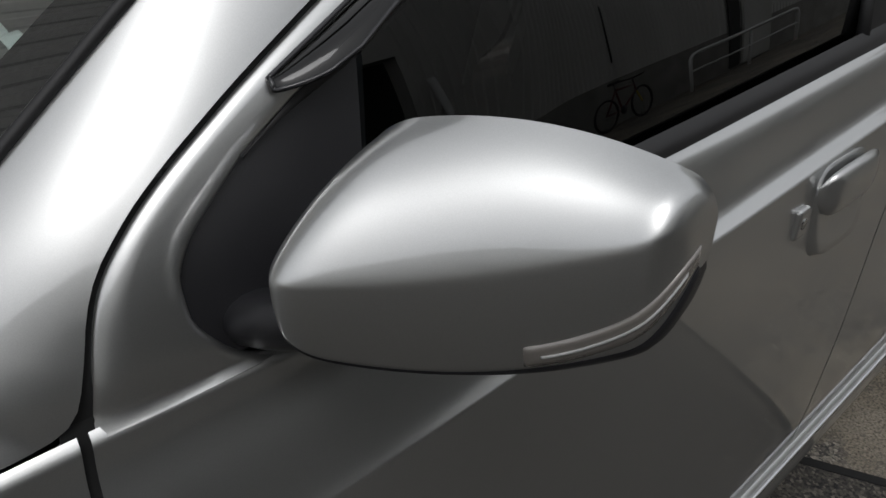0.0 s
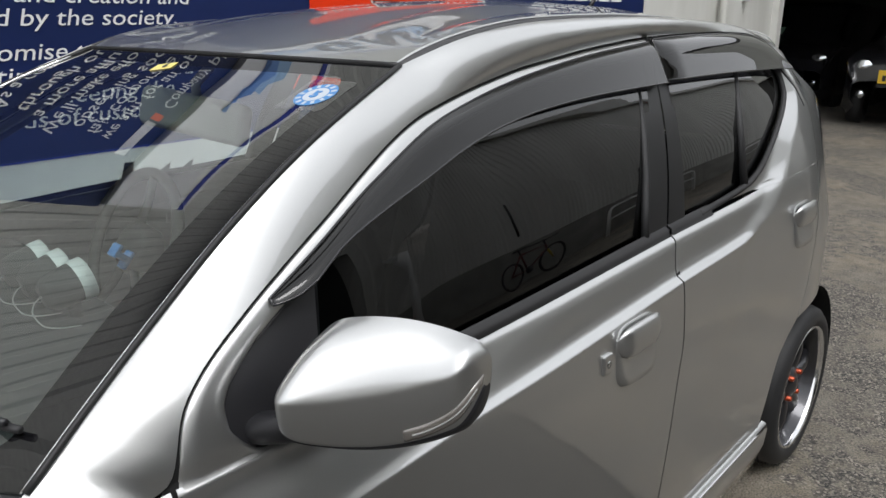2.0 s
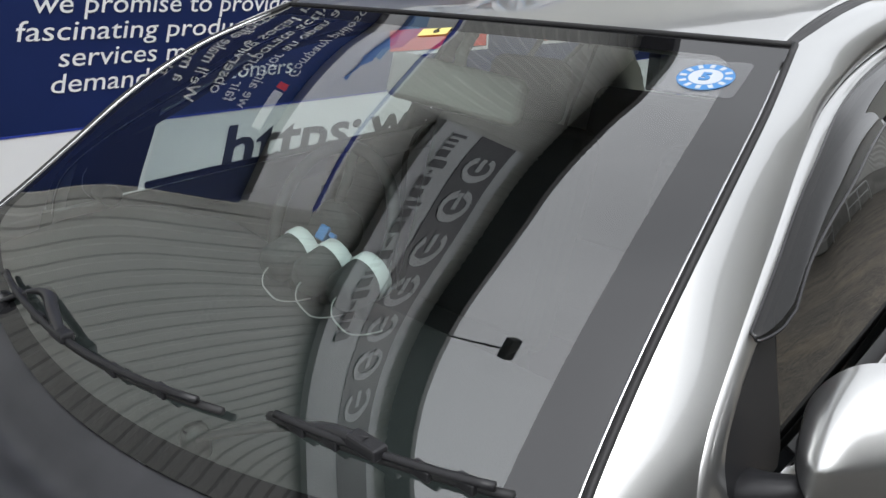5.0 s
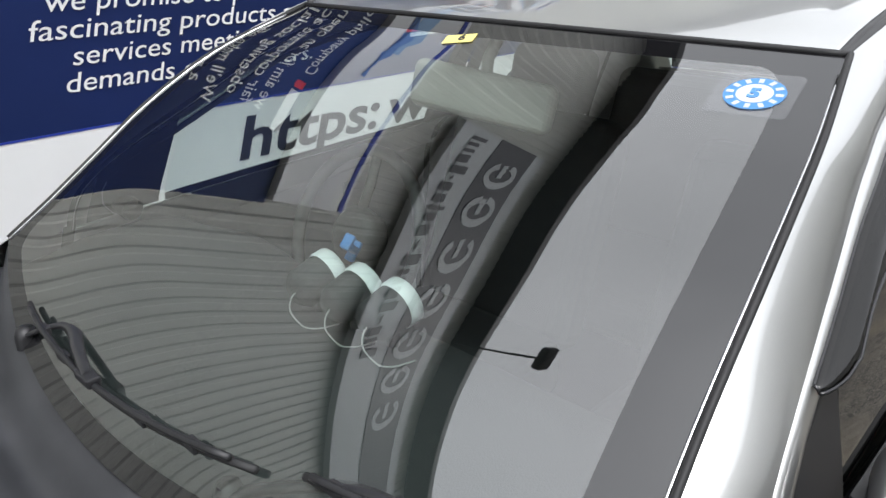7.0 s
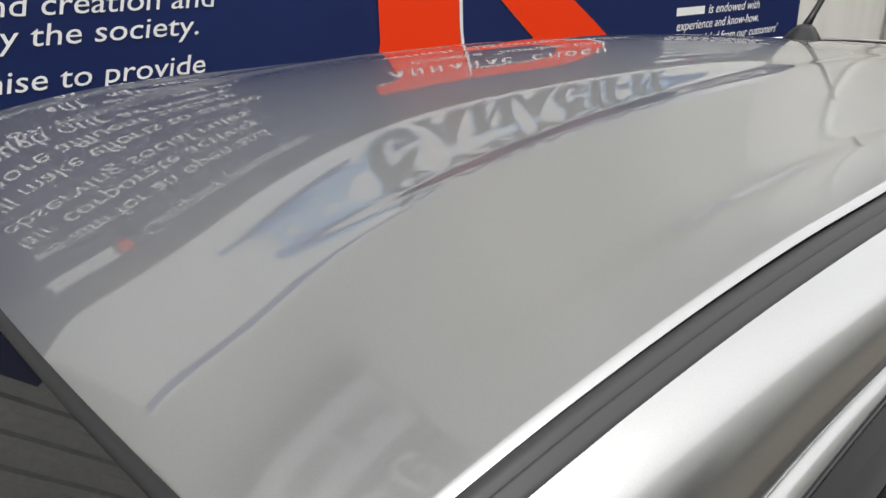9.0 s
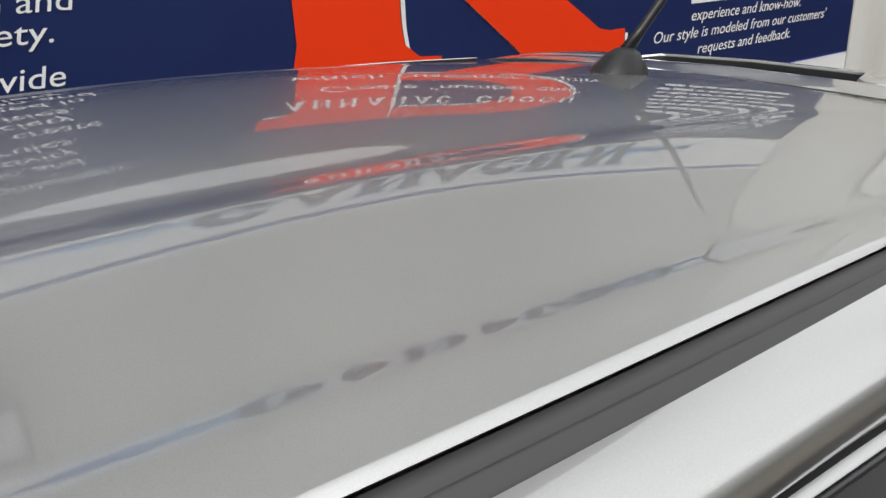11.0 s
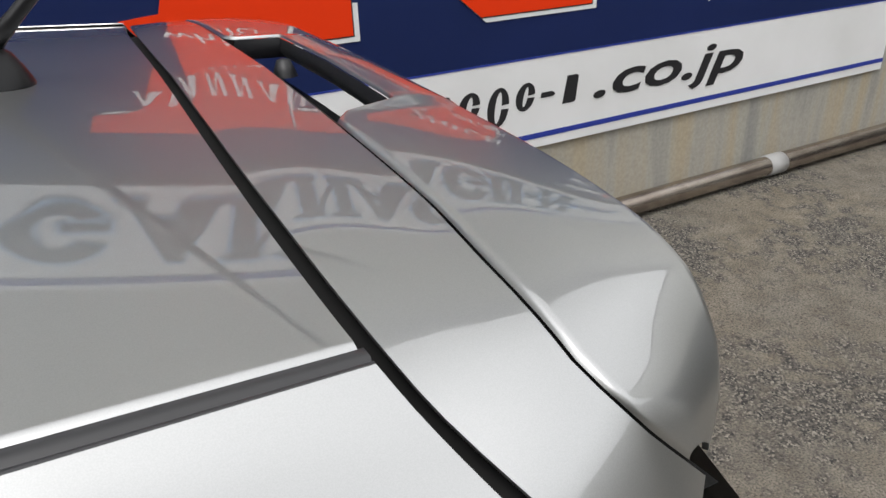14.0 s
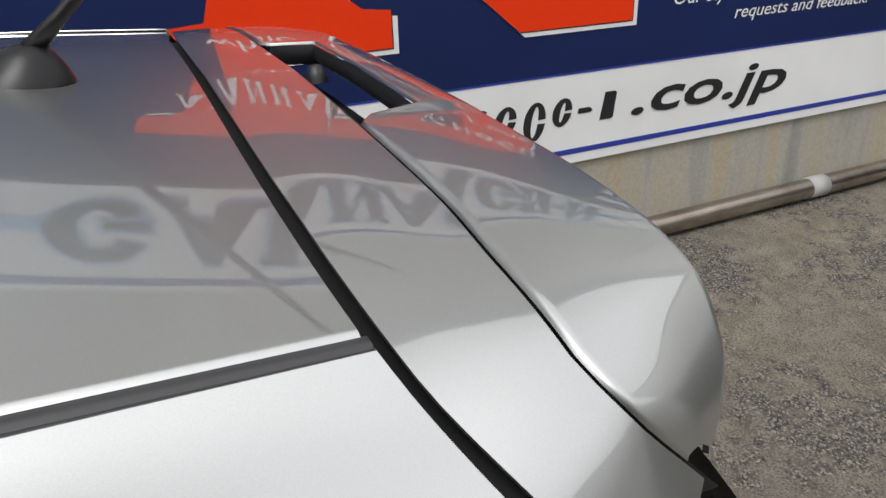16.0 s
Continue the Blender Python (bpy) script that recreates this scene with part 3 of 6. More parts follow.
def sign_shape(kind, x, w, z0, z1, g, mat, y):
    """One large plain shape of the sign; g grows its outline."""
    m_ = SG
    if kind == "ring":
        open_ring("letter_shape", x - g, w + 2 * g, z0 - g, z1 + g, 0.095 + 2 * g, 0.55 - g * 6, mat, y, sign, m_)
        plate("letter_shape", [(x + 0.55 * w - g, 2.565 - g), (x + w + g, 2.565 - g), (x + w + g, 2.60 + g), (x + 0.55 * w - g, 2.60 + g)], 0.002, mat, sign, m=m_ @ Matrix.Translation((0, y - 0.0004, 0)))
    elif kind == "wedge":
        wedge("letter_shape", x - g, w + 2 * g, z0 - g, z1 + g, 0.07 + g, mat, y, sign, m_)
        plate("letter_shape", [(x + 0.3 * w, 2.55 - g), (x + 0.72 * w, 2.55 - g), (x + 0.68 * w, 2.58 + g), (x + 0.34 * w, 2.58 + g)], 0.002, mat, sign, m=m_ @ Matrix.Translation((0, y - 0.0004, 0)))
    elif kind == "dash":
        plate("letter_shape", [(x - g, 2.585 - g), (x + w + g, 2.585 - g), (x + w + g, 2.625 + g), (x - g, 2.625 + g)], 0.002, mat, sign, m=m_ @ Matrix.Translation((0, y, 0)))
    else:
        gate("letter_shape", x - g, w + 2 * g, z0 - g, z1 + g, 0.085 + 2 * g, mat, y, sign, m_)


for kind, x, w in (("ring", 2.14, 0.33), ("wedge", 2.49, 0.37), ("gate", 2.89, 0.30), ("wedge", 3.20, 0.37), ("ring", 3.57, 0.32), ("gate", 3.92, 0.25), ("dash", 4.21, 0.12), ("gate", 4.37, 0.30)):
    sign_shape(kind, x, w, 2.455, 2.75, 0.018, SIGN_SKY, -0.0535)
    sign_shape(kind, x, w, 2.455, 2.75, 0.0, SIGN_LETTER, -0.058)

# long sign high on the wall, with its lamp on an arm
high = thing("high_sign", (0, 1.75, 3.4), "long grey and charcoal sign high on the ribbed wall", "sign")
box("board", (-8.0, -0.05, 3.40), (-1.57, 0.02, 4.45), SIGN_GREY, high, "grey board", 0.004, m=WALL)
box("dark_band", (-8.0, -0.054, 3.82), (-1.57, -0.049, 4.30), SIGN_DARK, high, "charcoal band", m=WALL)
rnd = random.Random(11)
x = 1.33
for i in range(21):
    w = rnd.choice((0.085, 0.095, 0.075, 0.04))
    z0, z1 = (3.535, 3.64 + 0.045 * (i % 4 == 0)) if i % 6 != 5 else (3.58, 3.60)
    plate("writing_bar", [(x - w, z0), (x, z0), (x + 0.02, z1), (x - w + 0.02, z1)], 0.003, SIGN_DARK, high, m=SG @ Matrix.Translation((0, -0.056, 0)))
    x -= w + 0.035


def rounded(x, z, w, h, t, y, tip):
    """A slanting open ring with a bar, as a plain stand-in for a large letter."""
    a = np.linspace(tip, 2 * math.pi - tip, 18)
    out_ = [(x + w / 2 + w / 2 * math.cos(v) + 0.16 * h * (0.5 + 0.5 * math.sin(v)), z + h / 2 + h / 2 * math.sin(v)) for v in a]
    in_ = [(x + w / 2 + (w / 2 - t) * math.cos(v) + 0.16 * h * (0.5 + 0.5 * math.sin(v)), z + h / 2 + (h / 2 - 0.55 * t) * math.sin(v)) for v in a[::-1]]
    plate("letter_shape", out_ + in_, 0.003, SIGN_GREY, high, m=y)
    plate("letter_shape", [(x + w * 0.45, z + 0.42 * h), (x + w * 0.95, z + 0.42 * h), (x + w, z + 0.56 * h), (x + w * 0.5, z + 0.56 * h)], 0.003, SIGN_GREY, high, m=y)


x = 1.18
for i in range(7):
    w = 0.36
    rounded(x - w, 3.885, w, 0.34, 0.085, SG @ Matrix.Translation((0, -0.056 - 0.0005 * (i % 2), 0)), (0.5, 0.25, 0.7, 0.35)[i % 4])
    x -= w + 0.09
lamp = thing("sign_lamp", (-0.8, 1.4, 4.4), "small black floodlight on a thin arm under the eave", "lamp")
tube("arm", [SG @ Vector((-0.87, 0.0, 4.74)), SG @ Vector((-0.85, -0.3, 4.68)), SG @ Vector((-0.72, -0.95, 4.36))], 0.011, FRAME_BLACK, lamp, sides=8)
box("lamp_head", (-0.10, -0.05, -0.045), (0.10, 0.05, 0.045), FRAME_BLACK, lamp, "black lamp head", 0.012, m=SG @ Matrix.Translation((-0.70, -1.0, 4.33)) @ pose(0, 0, 0, 30))


# ---- the silver car ----
car = thing("car", (1.2, 0, 0), "silver five-door hatchback with tinted glass, parked beside the banner wall", "car")
crease_z = curve([-0.7, 0.2, 0.5, 0.83, 1.0, 1.44, 1.7, 1.97, 2.13, 2.3, 2.8], [0.80, 0.84, 0.858, 0.885, 0.892, 0.914, 0.922, 0.938, 0.955, 0.965, 0.97])
belt_z = curve([-0.7, 0.1, 0.39, 0.5, 0.86, 1.07, 1.36, 1.46, 1.81, 2.0, 2.3, 2.8], [0.86, 0.93, 0.953, 0.957, 0.973, 0.981, 0.993, 0.997, 1.006, 1.016, 1.03, 1.04])
lower_w = curve([0, 0.05, 0.12, 0.25, 0.42, 0.62, 0.80, 0.92, 0.98, 1.0], [0.655, 0.675, 0.70, 0.722, 0.737, 0.7435, 0.7425, 0.737, 0.7325, 0.7295])
upper_w = curve([0.93, 1.0, 1.05, 1.1, 1.15, 1.2, 1.25, 1.3, 1.345, 1.39, 1.43], [0.691, 0.675, 0.661, 0.646, 0.628, 0.607, 0.583, 0.557, 0.540, 0.518, 0.492])
taper_low = curve([-0.75, -0.62, -0.45, -0.2, 0.1, 0.39, 0.7, 1.0, 2.1, 2.3, 2.45, 2.58, 2.68, 2.75], [0.55, 0.72, 0.84, 0.905, 0.945, 0.972, 0.992, 1, 1, 0.992, 0.972, 0.925, 0.85, 0.74])
taper_up = curve([-0.7, 0.39, 0.5, 0.6, 0.66, 0.74, 0.8, 0.9, 1.0, 1.2, 1.5, 1.8, 2.1, 2.22, 2.3, 2.36, 2.41, 2.5, 2.6, 2.7], [0.9, 0.955, 0.957, 0.961, 0.966, 0.977, 0.988, 0.996, 1, 1.012, 1.028, 1.037, 1.05, 1.052, 1.035, 1.005, 0.978, 0.955, 0.93, 0.88])


ledge = curve([0, 0.05, 0.13, 0.5, 0.86, 0.93, 1.0], [0, 0.14, 0.32, 0.52, 0.70, 0.80, 1.0])
soft_ledge = curve([0, 0.06, 0.15, 0.5, 0.80, 0.955, 0.97, 1.0], [0, 0.075, 0.17, 0.50, 0.80, 0.885, 0.91, 1.0])


# behind the rear window the ledge curls upwards; past that curl the side is smooth
side_w = curve([0.6, 0.75, 0.85, 0.93, 1.0, 1.07, 1.13, 1.19, 1.24, 1.285, 1.335], [0.7375, 0.743, 0.737, 0.7255, 0.711, 0.693, 0.675, 0.652, 0.629, 0.604, 0.572])
taper_rear = curve([1.8, 2.1, 2.2, 2.3, 2.4, 2.5, 2.58, 2.66, 2.75], [0.995, 0.998, 1.0, 0.998, 0.982, 0.950, 0.915, 0.86, 0.76])
win_x = curve([0.99, 1.009, 1.016, 1.025, 1.048, 1.088, 1.142, 1.194, 1.225, 1.258, 1.31], [1.55, 1.687, 1.80, 1.888, 1.966, 2.040, 2.123, 2.192, 2.214, 2.216, 2.19])
curl_x = curve([0.90, 0.944, 0.964, 0.998, 1.043, 1.106, 1.171, 1.22, 1.264, 1.31], [1.80, 1.87, 1.955, 2.012, 2.081, 2.153, 2.227, 2.256, 2.262, 2.245])


def ease(v):
    v = min(1.0, max(0.0, v))
    return v * v * (3 - 2 * v)


def half_width(x, z):
    w = plain_width(x, z)
    if x < 1.72 or z < 0.78 or z > 1.36:
        return w
    xc = float(curl_x(z))
    xw = max(float(win_x(z)), xc - 0.075)
    f = min(1.0, max(0.0, (x - xw) / (xc - xw))) * ease((z - 0.80) / 0.13) * ease((1.36 - z) / 0.05)
    rear = float(side_w(z)) * float(taper_rear(x)) - 0.036 * ease((z - 1.18) / 0.12) * ease((x - 2.27) / 0.14)
    return w + (rear - w) * f


def plain_width(x, z):
    zc, zb = float(crease_z(x)), float(belt_z(x))
    if z <= zc:
        return float(lower_w((z - 0.10) / (zc - 0.10))) * float(taper_low(x))
    k = min(1.0, max(0.0, (z - 0.97) / 0.3))
    tp = float(taper_low(x)) * (1 - k) + float(taper_up(x)) * k
    if z <= zb:
        u = (z - zc) / (zb - zc)
        f = min(1.0, max(0.0, (2.12 - x) / 0.32))
        w = min(1.0, max(0.0, (x - 0.55) / 0.5))
        return (0.7295 + (0.681 - 0.7295) * (f * (w * float(ledge(u)) + (1 - w) * float(soft_ledge(u))) + (1 - f) * u * (0.85 + 0.15 * u))) * tp
    return min(float(upper_w(z)), 0.681) * tp


def on_side(s, x, z, out=0.0):
    return (x, s * (half_width(x, z) + out), z)


def panel(name, zs, x_of, n, mats, parent, s, label="", out=0.0, thick=0.0015):
    """A body panel: rows at heights zs; x_of(z) gives the front and rear edge."""
    P = []
    for z in zs:
        a, b = x_of(z)
        P.append([on_side(s, x, z, out) for x in np.linspace(a, b, n)])
    return sheet(name, P, mats, parent, label, thick, flip=(s > 0))


def contour(name, z0, z1, x_of, n, mats, parent, s):
    """A body panel whose rows follow the crease and the belt line, so that both edges stay crisp."""
    def level(kind, k):
        if kind == 0:
            return lambda x: z0 + (float(crease_z(x)) - z0) * k
        if kind == 1:
            return lambda x: float(crease_z(x)) + (float(belt_z(x)) - float(crease_z(x))) * k
        return lambda x: float(belt_z(x)) + max(0.0, z1 - float(belt_z(x))) * k
    levels = [level(0, k) for k in list(np.linspace(0, 0.92, 22)) + [0.96, 0.985, 0.996]]
    levels += [level(1, k) for k in (0.0, 0.02, 0.05, 0.09, 0.13, 0.18, 0.3, 0.45, 0.6, 0.75, 0.84, 0.88, 0.91, 0.93, 0.97, 1.0)]
    if z1:
        levels += [level(2, k) for k in np.linspace(0.04, 1, 30)]
    P = []
    for f in levels:
        ends = []
        for q in (0, 1):
            x = x_of(0.9)[q]
            for _ in range(4):
                x = x_of(f(x))[q]
            ends.append(x)
        P.append([on_side(s, x, f(x)) for x in np.linspace(ends[0], ends[1], n)])
    return sheet(name, P, mats, parent, "", 0.0015, flip=(s > 0))


def spread(z0, z1, dz=0.022):
    return list(np.linspace(z0, z1, max(3, int((z1 - z0) / dz) + 2)))


# edge curves of the left side, in (x, z): door shut line over the windows, visors, window rear edge
SHUT = [(0.393, 0.95), (0.402, 0.99), (0.416, 1.024), (0.443, 1.054), (0.511, 1.101), (0.58, 1.140), (0.658, 1.181), (0.74, 1.226), (0.80, 1.257), (0.86, 1.280), (0.92, 1.2955), (0.99, 1.311), (1.064, 1.325), (1.13, 1.336), (1.215, 1.346), (1.369, 1.362), (1.562, 1.375), (1.848, 1.381), (2.06, 1.376), (2.15, 1.363), (2.22, 1.335), (2.265, 1.29), (2.30, 1.24), (2.322, 1.20)]
shut_z = curve([p[0] for p in SHUT], [p[1] for p in SHUT])
rear_edge_x = curve([0.20, 0.42, 0.54, 0.607, 0.724, 0.85, 0.963, 1.07, 1.15, 1.20, 1.25], [2.06, 2.066, 2.10, 2.215, 2.273, 2.290, 2.306, 2.324, 2.330, 2.322, 2.295])
mid_gap_x = curve([0.15, 0.454, 0.727, 0.793, 0.917, 0.994, 1.15, 1.28, 1.40], [1.40, 1.403, 1.428, 1.440, 1.438, 1.459, 1.514, 1.556, 1.590])
front_gap_x = curve([0.15, 0.5, 0.80, 0.95, 1.0], [0.40, 0.378, 0.378, 0.392, 0.405])
SCREEN_EDGE = [(0.275, 0.607, 0.985), (0.345, 0.592, 1.038), (0.433, 0.580, 1.106), (0.54, 0.570, 1.186), (0.682, 0.552, 1.269), (0.876, 0.511, 1.347)]
ROOF_X = [0.85, 1.0, 1.2, 1.5, 1.8, 2.1, 2.32]
roof_a = spline(ROOF_X, [1.3575, 1.3935, 1.4309, 1.4518, 1.4490, 1.4235, 1.3985])
lean = spline([0.85, 1.4, 2.32], [0.0079, -0.0122, 0.0050])
edge_ = [0.871, 0.935, 1.0, 1.1, 1.2, 1.35, 1.5, 1.7, 1.9, 2.1, 2.318]
mould_in_y = curve(edge_, [0.494, 0.499, 0.503, 0.506, 0.507, 0.505, 0.500, 0.493, 0.481, 0.464, 0.444])
roof_edge_z = curve(edge_, [1.3440, 1.3690, 1.3860, 1.4025, 1.4115, 1.4165, 1.4180, 1.4140, 1.4055, 1.3940, 1.3755])


def roof_z(x, y):
    """Crowned roof skin between the two gutter mouldings."""
    ye, a, l = float(mould_in_y(x)), float(roof_a(x)), float(lean(x))
    q = (y / ye)**2
    return a + (float(roof_edge_z(x)) - a + l * ye) * q - 0.007 * q * (1 - q) + l * y


def far_drop(x, y, s):
    """How much lower the far side of the leaning roof lies."""
    return 2 * float(lean(min(2.32, max(0.85, x)))) * abs(y) * min(1.0, max(0.0, (x - 0.6) / 0.25)) if s > 0 else 0.0


MOULD_IN = [(x, float(mould_in_y(x)), float(roof_edge_z(x)) - 0.002) for x in edge_[:-1]] + [(2.325, 0.4425, 1.3727)]
MOULD_OUT = [(0.876, 0.509, 1.3465)] + [(x, y + float(np.interp(x, [0.9, 1.3, 1.8, 2.3], [0.018, 0.021, 0.023, 0.022])), z - 0.0015) for x, y, z in MOULD_IN[1:]]
RX, RZ, RR = 2.475, 0.268, 0.268            # rear wheel
FX = RX - 2.32                             # front wheel
ARCH = 0.325


def arch_x(cx, z, side):
    d = ARCH**2 - (z - RZ - 0.01)**2
    return cx + side * math.sqrt(d) if d > 0 else cx


wide = curve([0.384, 0.499, 0.60, 0.70, 2.4], [0.029, 0.0295, 0.031, 0.033, 0.034])
for s in (-1, 1):
    left = s < 0
    g_side = TINTED if left else CLEAR_SIDE
    # front wing
    contour("front_wing", 0.60, 0, lambda z: (-0.60, float(front_gap_x(z)) - 0.004), 50, SILVER, car, s)
    panel("front_wing", spread(0.20, 0.60), lambda z: (arch_x(FX, z, 1), float(front_gap_x(z)) - 0.004), 14, SILVER, car, s)
    panel("front_wing", spread(0.20, 0.60), lambda z: (-0.66, arch_x(FX, z, -1)), 20, SILVER, car, s)
    # front door
    door = contour("front_door", 0.20, 0, lambda z: (float(front_gap_x(z)) + 0.002, float(mid_gap_x(z)) - 0.003), 70, SILVER, car, s)
    BASE[door.name] = Matrix()
    # rear door
    rdoor = contour("rear_door", 0.20, 0, lambda z: (float(mid_gap_x(z)) + 0.002, min(float(rear_edge_x(z)) - 0.003, arch_x(RX, z, -1) - 0.004 if z < RZ + ARCH else 9)), 60, SILVER, car, s)
    rows = []
    for z in np.linspace(1.012, 1.31, 60):
        xe = float(rear_edge_x(z)) if z < 1.225 else float(np.interp(z, [1.225, 1.262, 1.31], [2.309, 2.286, 2.247]))
        x0 = float(win_x(z))
        rows.append([on_side(s, x, max(z, float(belt_z(x)) - 0.002)) for x in np.linspace(x0, max(xe, x0 + 0.01), 30)])
    sheet("window_surround", rows, SILVER, rdoor, "", 0.0015, flip=(s > 0))
    # quarter panel and rear corner
    contour("quarter_panel", 0.60, 1.335, lambda z: (float(rear_edge_x(z)) + 0.003 if z < 1.225 else float(np.interp(z, [1.225, 1.262, 1.31, 1.335], [2.315, 2.292, 2.253, 2.225])), float(np.interp(z, [0.6, 0.95, 1.1, 1.2, 1.275, 1.30, 1.335], [2.74, 2.70, 2.62, 2.52, 2.425, 2.36, 2.26]))), 40, SILVER, car, s)
    panel("rear_bumper_side", spread(0.20, 0.60), lambda z: (arch_x(RX, z, 1), 2.74), 14, SILVER, car, s)
    # dark shut lines just inside the gaps
    for nm, gf, z0, z1 in (("shut_line", front_gap_x, 0.2, 0.962), ("shut_line", mid_gap_x, 0.2, 1.0), ("shut_line", rear_edge_x, 0.56, 1.225)):
        sheet(nm, [[on_side(s, float(gf(z)) + d, z, -0.005) for d in (-0.012, 0.012)] for z in np.linspace(z0, z1, 30)], GAP, car, "", 0, flip=(s > 0))
    # pillar and cant rail, from the windscreen and moulding down to the shut line
    E = np.concatenate([along([(0.10, 0.640, 0.936), (0.20, 0.618, 0.957)] + SCREEN_EDGE, 32), along(MOULD_OUT, 46)[1:]])
    foot_ = [(x, float(belt_z(x)) + 0.001) for x in (0.10, 0.18, 0.26, 0.33, 0.372)]
    G2 = along(foot_ + [(0.387, 0.960)] + SHUT[1:19] + [(2.17, 1.354), (2.26, 1.325), (2.34, 1.298), (2.415, 1.275)], 150)
    G = along([(0.393, 0.95)] + SHUT[1:], 270)
    tE = np.concatenate([[0], np.cumsum(np.linalg.norm(np.diff(E, axis=0), axis=1))])
    tG = np.concatenate([[0], np.cumsum(np.linalg.norm(np.diff(G2, axis=0), axis=1))])
    mid_g = tG[int(np.argmin(abs(G2[:, 0] - 0.93)))] / tG[-1]
    low_g = tG[int(np.argmin(np.hypot(G2[:, 0] - 0.400, G2[:, 1] - 0.985)))] / tG[-1]
    rows = []
    for u in np.linspace(0, 1, 190):
        # pair the points of both edges, the corner over the windscreen with the shut line beside it
        ue = np.interp(u, [0, 0.16, 0.46, 1], [0, 0.5 * tE[8] / tE[-1] + 0.05, tE[31] / tE[-1], 1]) * tE[-1]
        ug = np.interp(u, [0, 0.16, 0.46, 1], [0, low_g, mid_g, 1]) * tG[-1]
        e = np.array([np.interp(ue, tE, E[:, k]) for k in range(3)])
        gx_, gz_ = np.interp(ug, tG, G2[:, 0]), np.interp(ug, tG, G2[:, 1])
        g = np.array(on_side(1, gx_, gz_, -0.0025 if gx_ < 0.386 else 0.0))
        d = g - e
        h = np.linalg.norm(d)
        full = min(1.0, max(0.0, (u - 0.36) / 0.22))
        nrm = np.cross(d, np.array([1.0, -0.1, 0.55 * (1 - full)]))
        nrm = nrm / np.linalg.norm(nrm)
        nrm = -nrm if nrm[2] < 0 else nrm
        # a nearly flat pillar, and a cant rail that turns over a rounded crest
        k1, k2 = 0.10 + 0.04 * full, 0.085 + 0.015 * full
        c1 = e + d * (0.30 - 0.10 * full) + nrm * k1 * h + np.array([0, 0.26 * h * full, 0.03 * h * full])
        c2 = e + d * (0.70 - 0.02 * full) + nrm * k2 * h + np.array([0, 0.22 * h * full, 0])
        e[2] += far_drop(e[0], e[1], s)
        c1[2] += far_drop(e[0], e[1], s)
        rows.append([tuple(((1 - v)**3 * e + 3 * v * (1 - v)**2 * c1 + 3 * v * v * (1 - v) * c2 + v**3 * g) * np.array([1, s, 1])) for v in np.linspace(0, 1, 16)])
    # the rear end follows the tailgate gap
    drop = far_drop(2.3, 0.46, s)
    tail = along([(2.323, 0.463, 1.379 + drop), (2.331, 0.482, 1.366 + drop * 0.8), (2.351, 0.525, 1.341 + drop * 0.4), (2.381, 0.547, 1.301), (2.400, 0.558, 1.270)], 16) * np.array([1, s, 1])
    shift = tail - np.array(rows[189])
    for i in range(120, 190):
        w = (i - 120) / 69
        w = w * w * (3 - 2 * w)
        rows[i] = [tuple(np.array(p) + w * d) for p, d in zip(rows[i], shift)]
    # its lower edge meets the rear door's shut line
    for i in range(100, 190):
        p = np.array(rows[i][15])
        w = ease((p[0] - 1.75) / 0.15) * ease((2.26 - p[0]) / 0.06)
        d = (np.array(on_side(s, p[0], float(shut_z(p[0])))) - p) * w
        rows[i] = [tuple(np.array(q) + d * (k / 15)**2.5) for k, q in enumerate(rows[i])]
    sheet("pillar_and_cant_rail", rows, SILVER, car, "", 0.0015, flip=(s > 0))
    # black seam and silver door frame below it
    N = np.gradient(G, axis=0)
    N = np.stack([N[:, 1], -N[:, 0]], 1) / np.linalg.norm(N, axis=1)[:, None]
    seam = [[on_side(s, *(G[i] + N[i] * w), o) for w, o in ((-0.006, -0.004), (0.010, -0.004))] for i in range(len(G)) if G[i][1] > 0.952]
    sheet("door_seal", seam, GAP, car, "", 0, flip=(s > 0))
    split = 1.566
    SAIL = along([(0.507, 0.9545), (0.492, 0.9585), (0.474, 0.975), (0.4635, 0.995), (0.4635, 1.012), (0.474, 1.0335), (0.486, 1.0448), (0.500, 1.0562), (0.5158, 1.0688)], 60)
    g_s = next(i for i in range(len(G)) if G[i][0] > 0.499)
    inner = [np.array([np.interp(59 * i / g_s, np.arange(60), SAIL[:, c]) for c in (0, 1)]) if i < g_s else G[i] + N[i] * wide(G[i][0]) for i in range(len(G))]
    for nm, par, lo, hi in (("window_frame", door, 0.38, split - 0.005), ("window_frame", rdoor, split + 0.005, 2.372)):
        idx = [i for i in range(len(G)) if lo <= G[i][0] <= hi]
        strip = []
        for i in idx:
            a, d = G[i] + N[i] * 0.005, inner[i] - G[i] - N[i] * 0.005
            strip.append([on_side(s, *(a + d * k), o) for k, o in ((0, -0.004), (0.04, 0.0), (0.3, 0.0015), (0.6, 0.002), (0.88, 0.0015), (0.97, 0.0), (1.0, -0.004))])
        sheet(nm, strip, SILVER, par, "", 0.002, flip=(s > 0))
        sheet("window_rubber", [[on_side(s, *(G[i] + N[i] * (wide(G[i][0]) + w * min(1.0, (i - g_s) / 12.0))), o) for w, o in ((-0.001, 0.0), (0.006, 0.001), (0.014, -0.006))] for i in idx if i >= g_s], RUBBER, par, "", 0.002, flip=(s > 0))
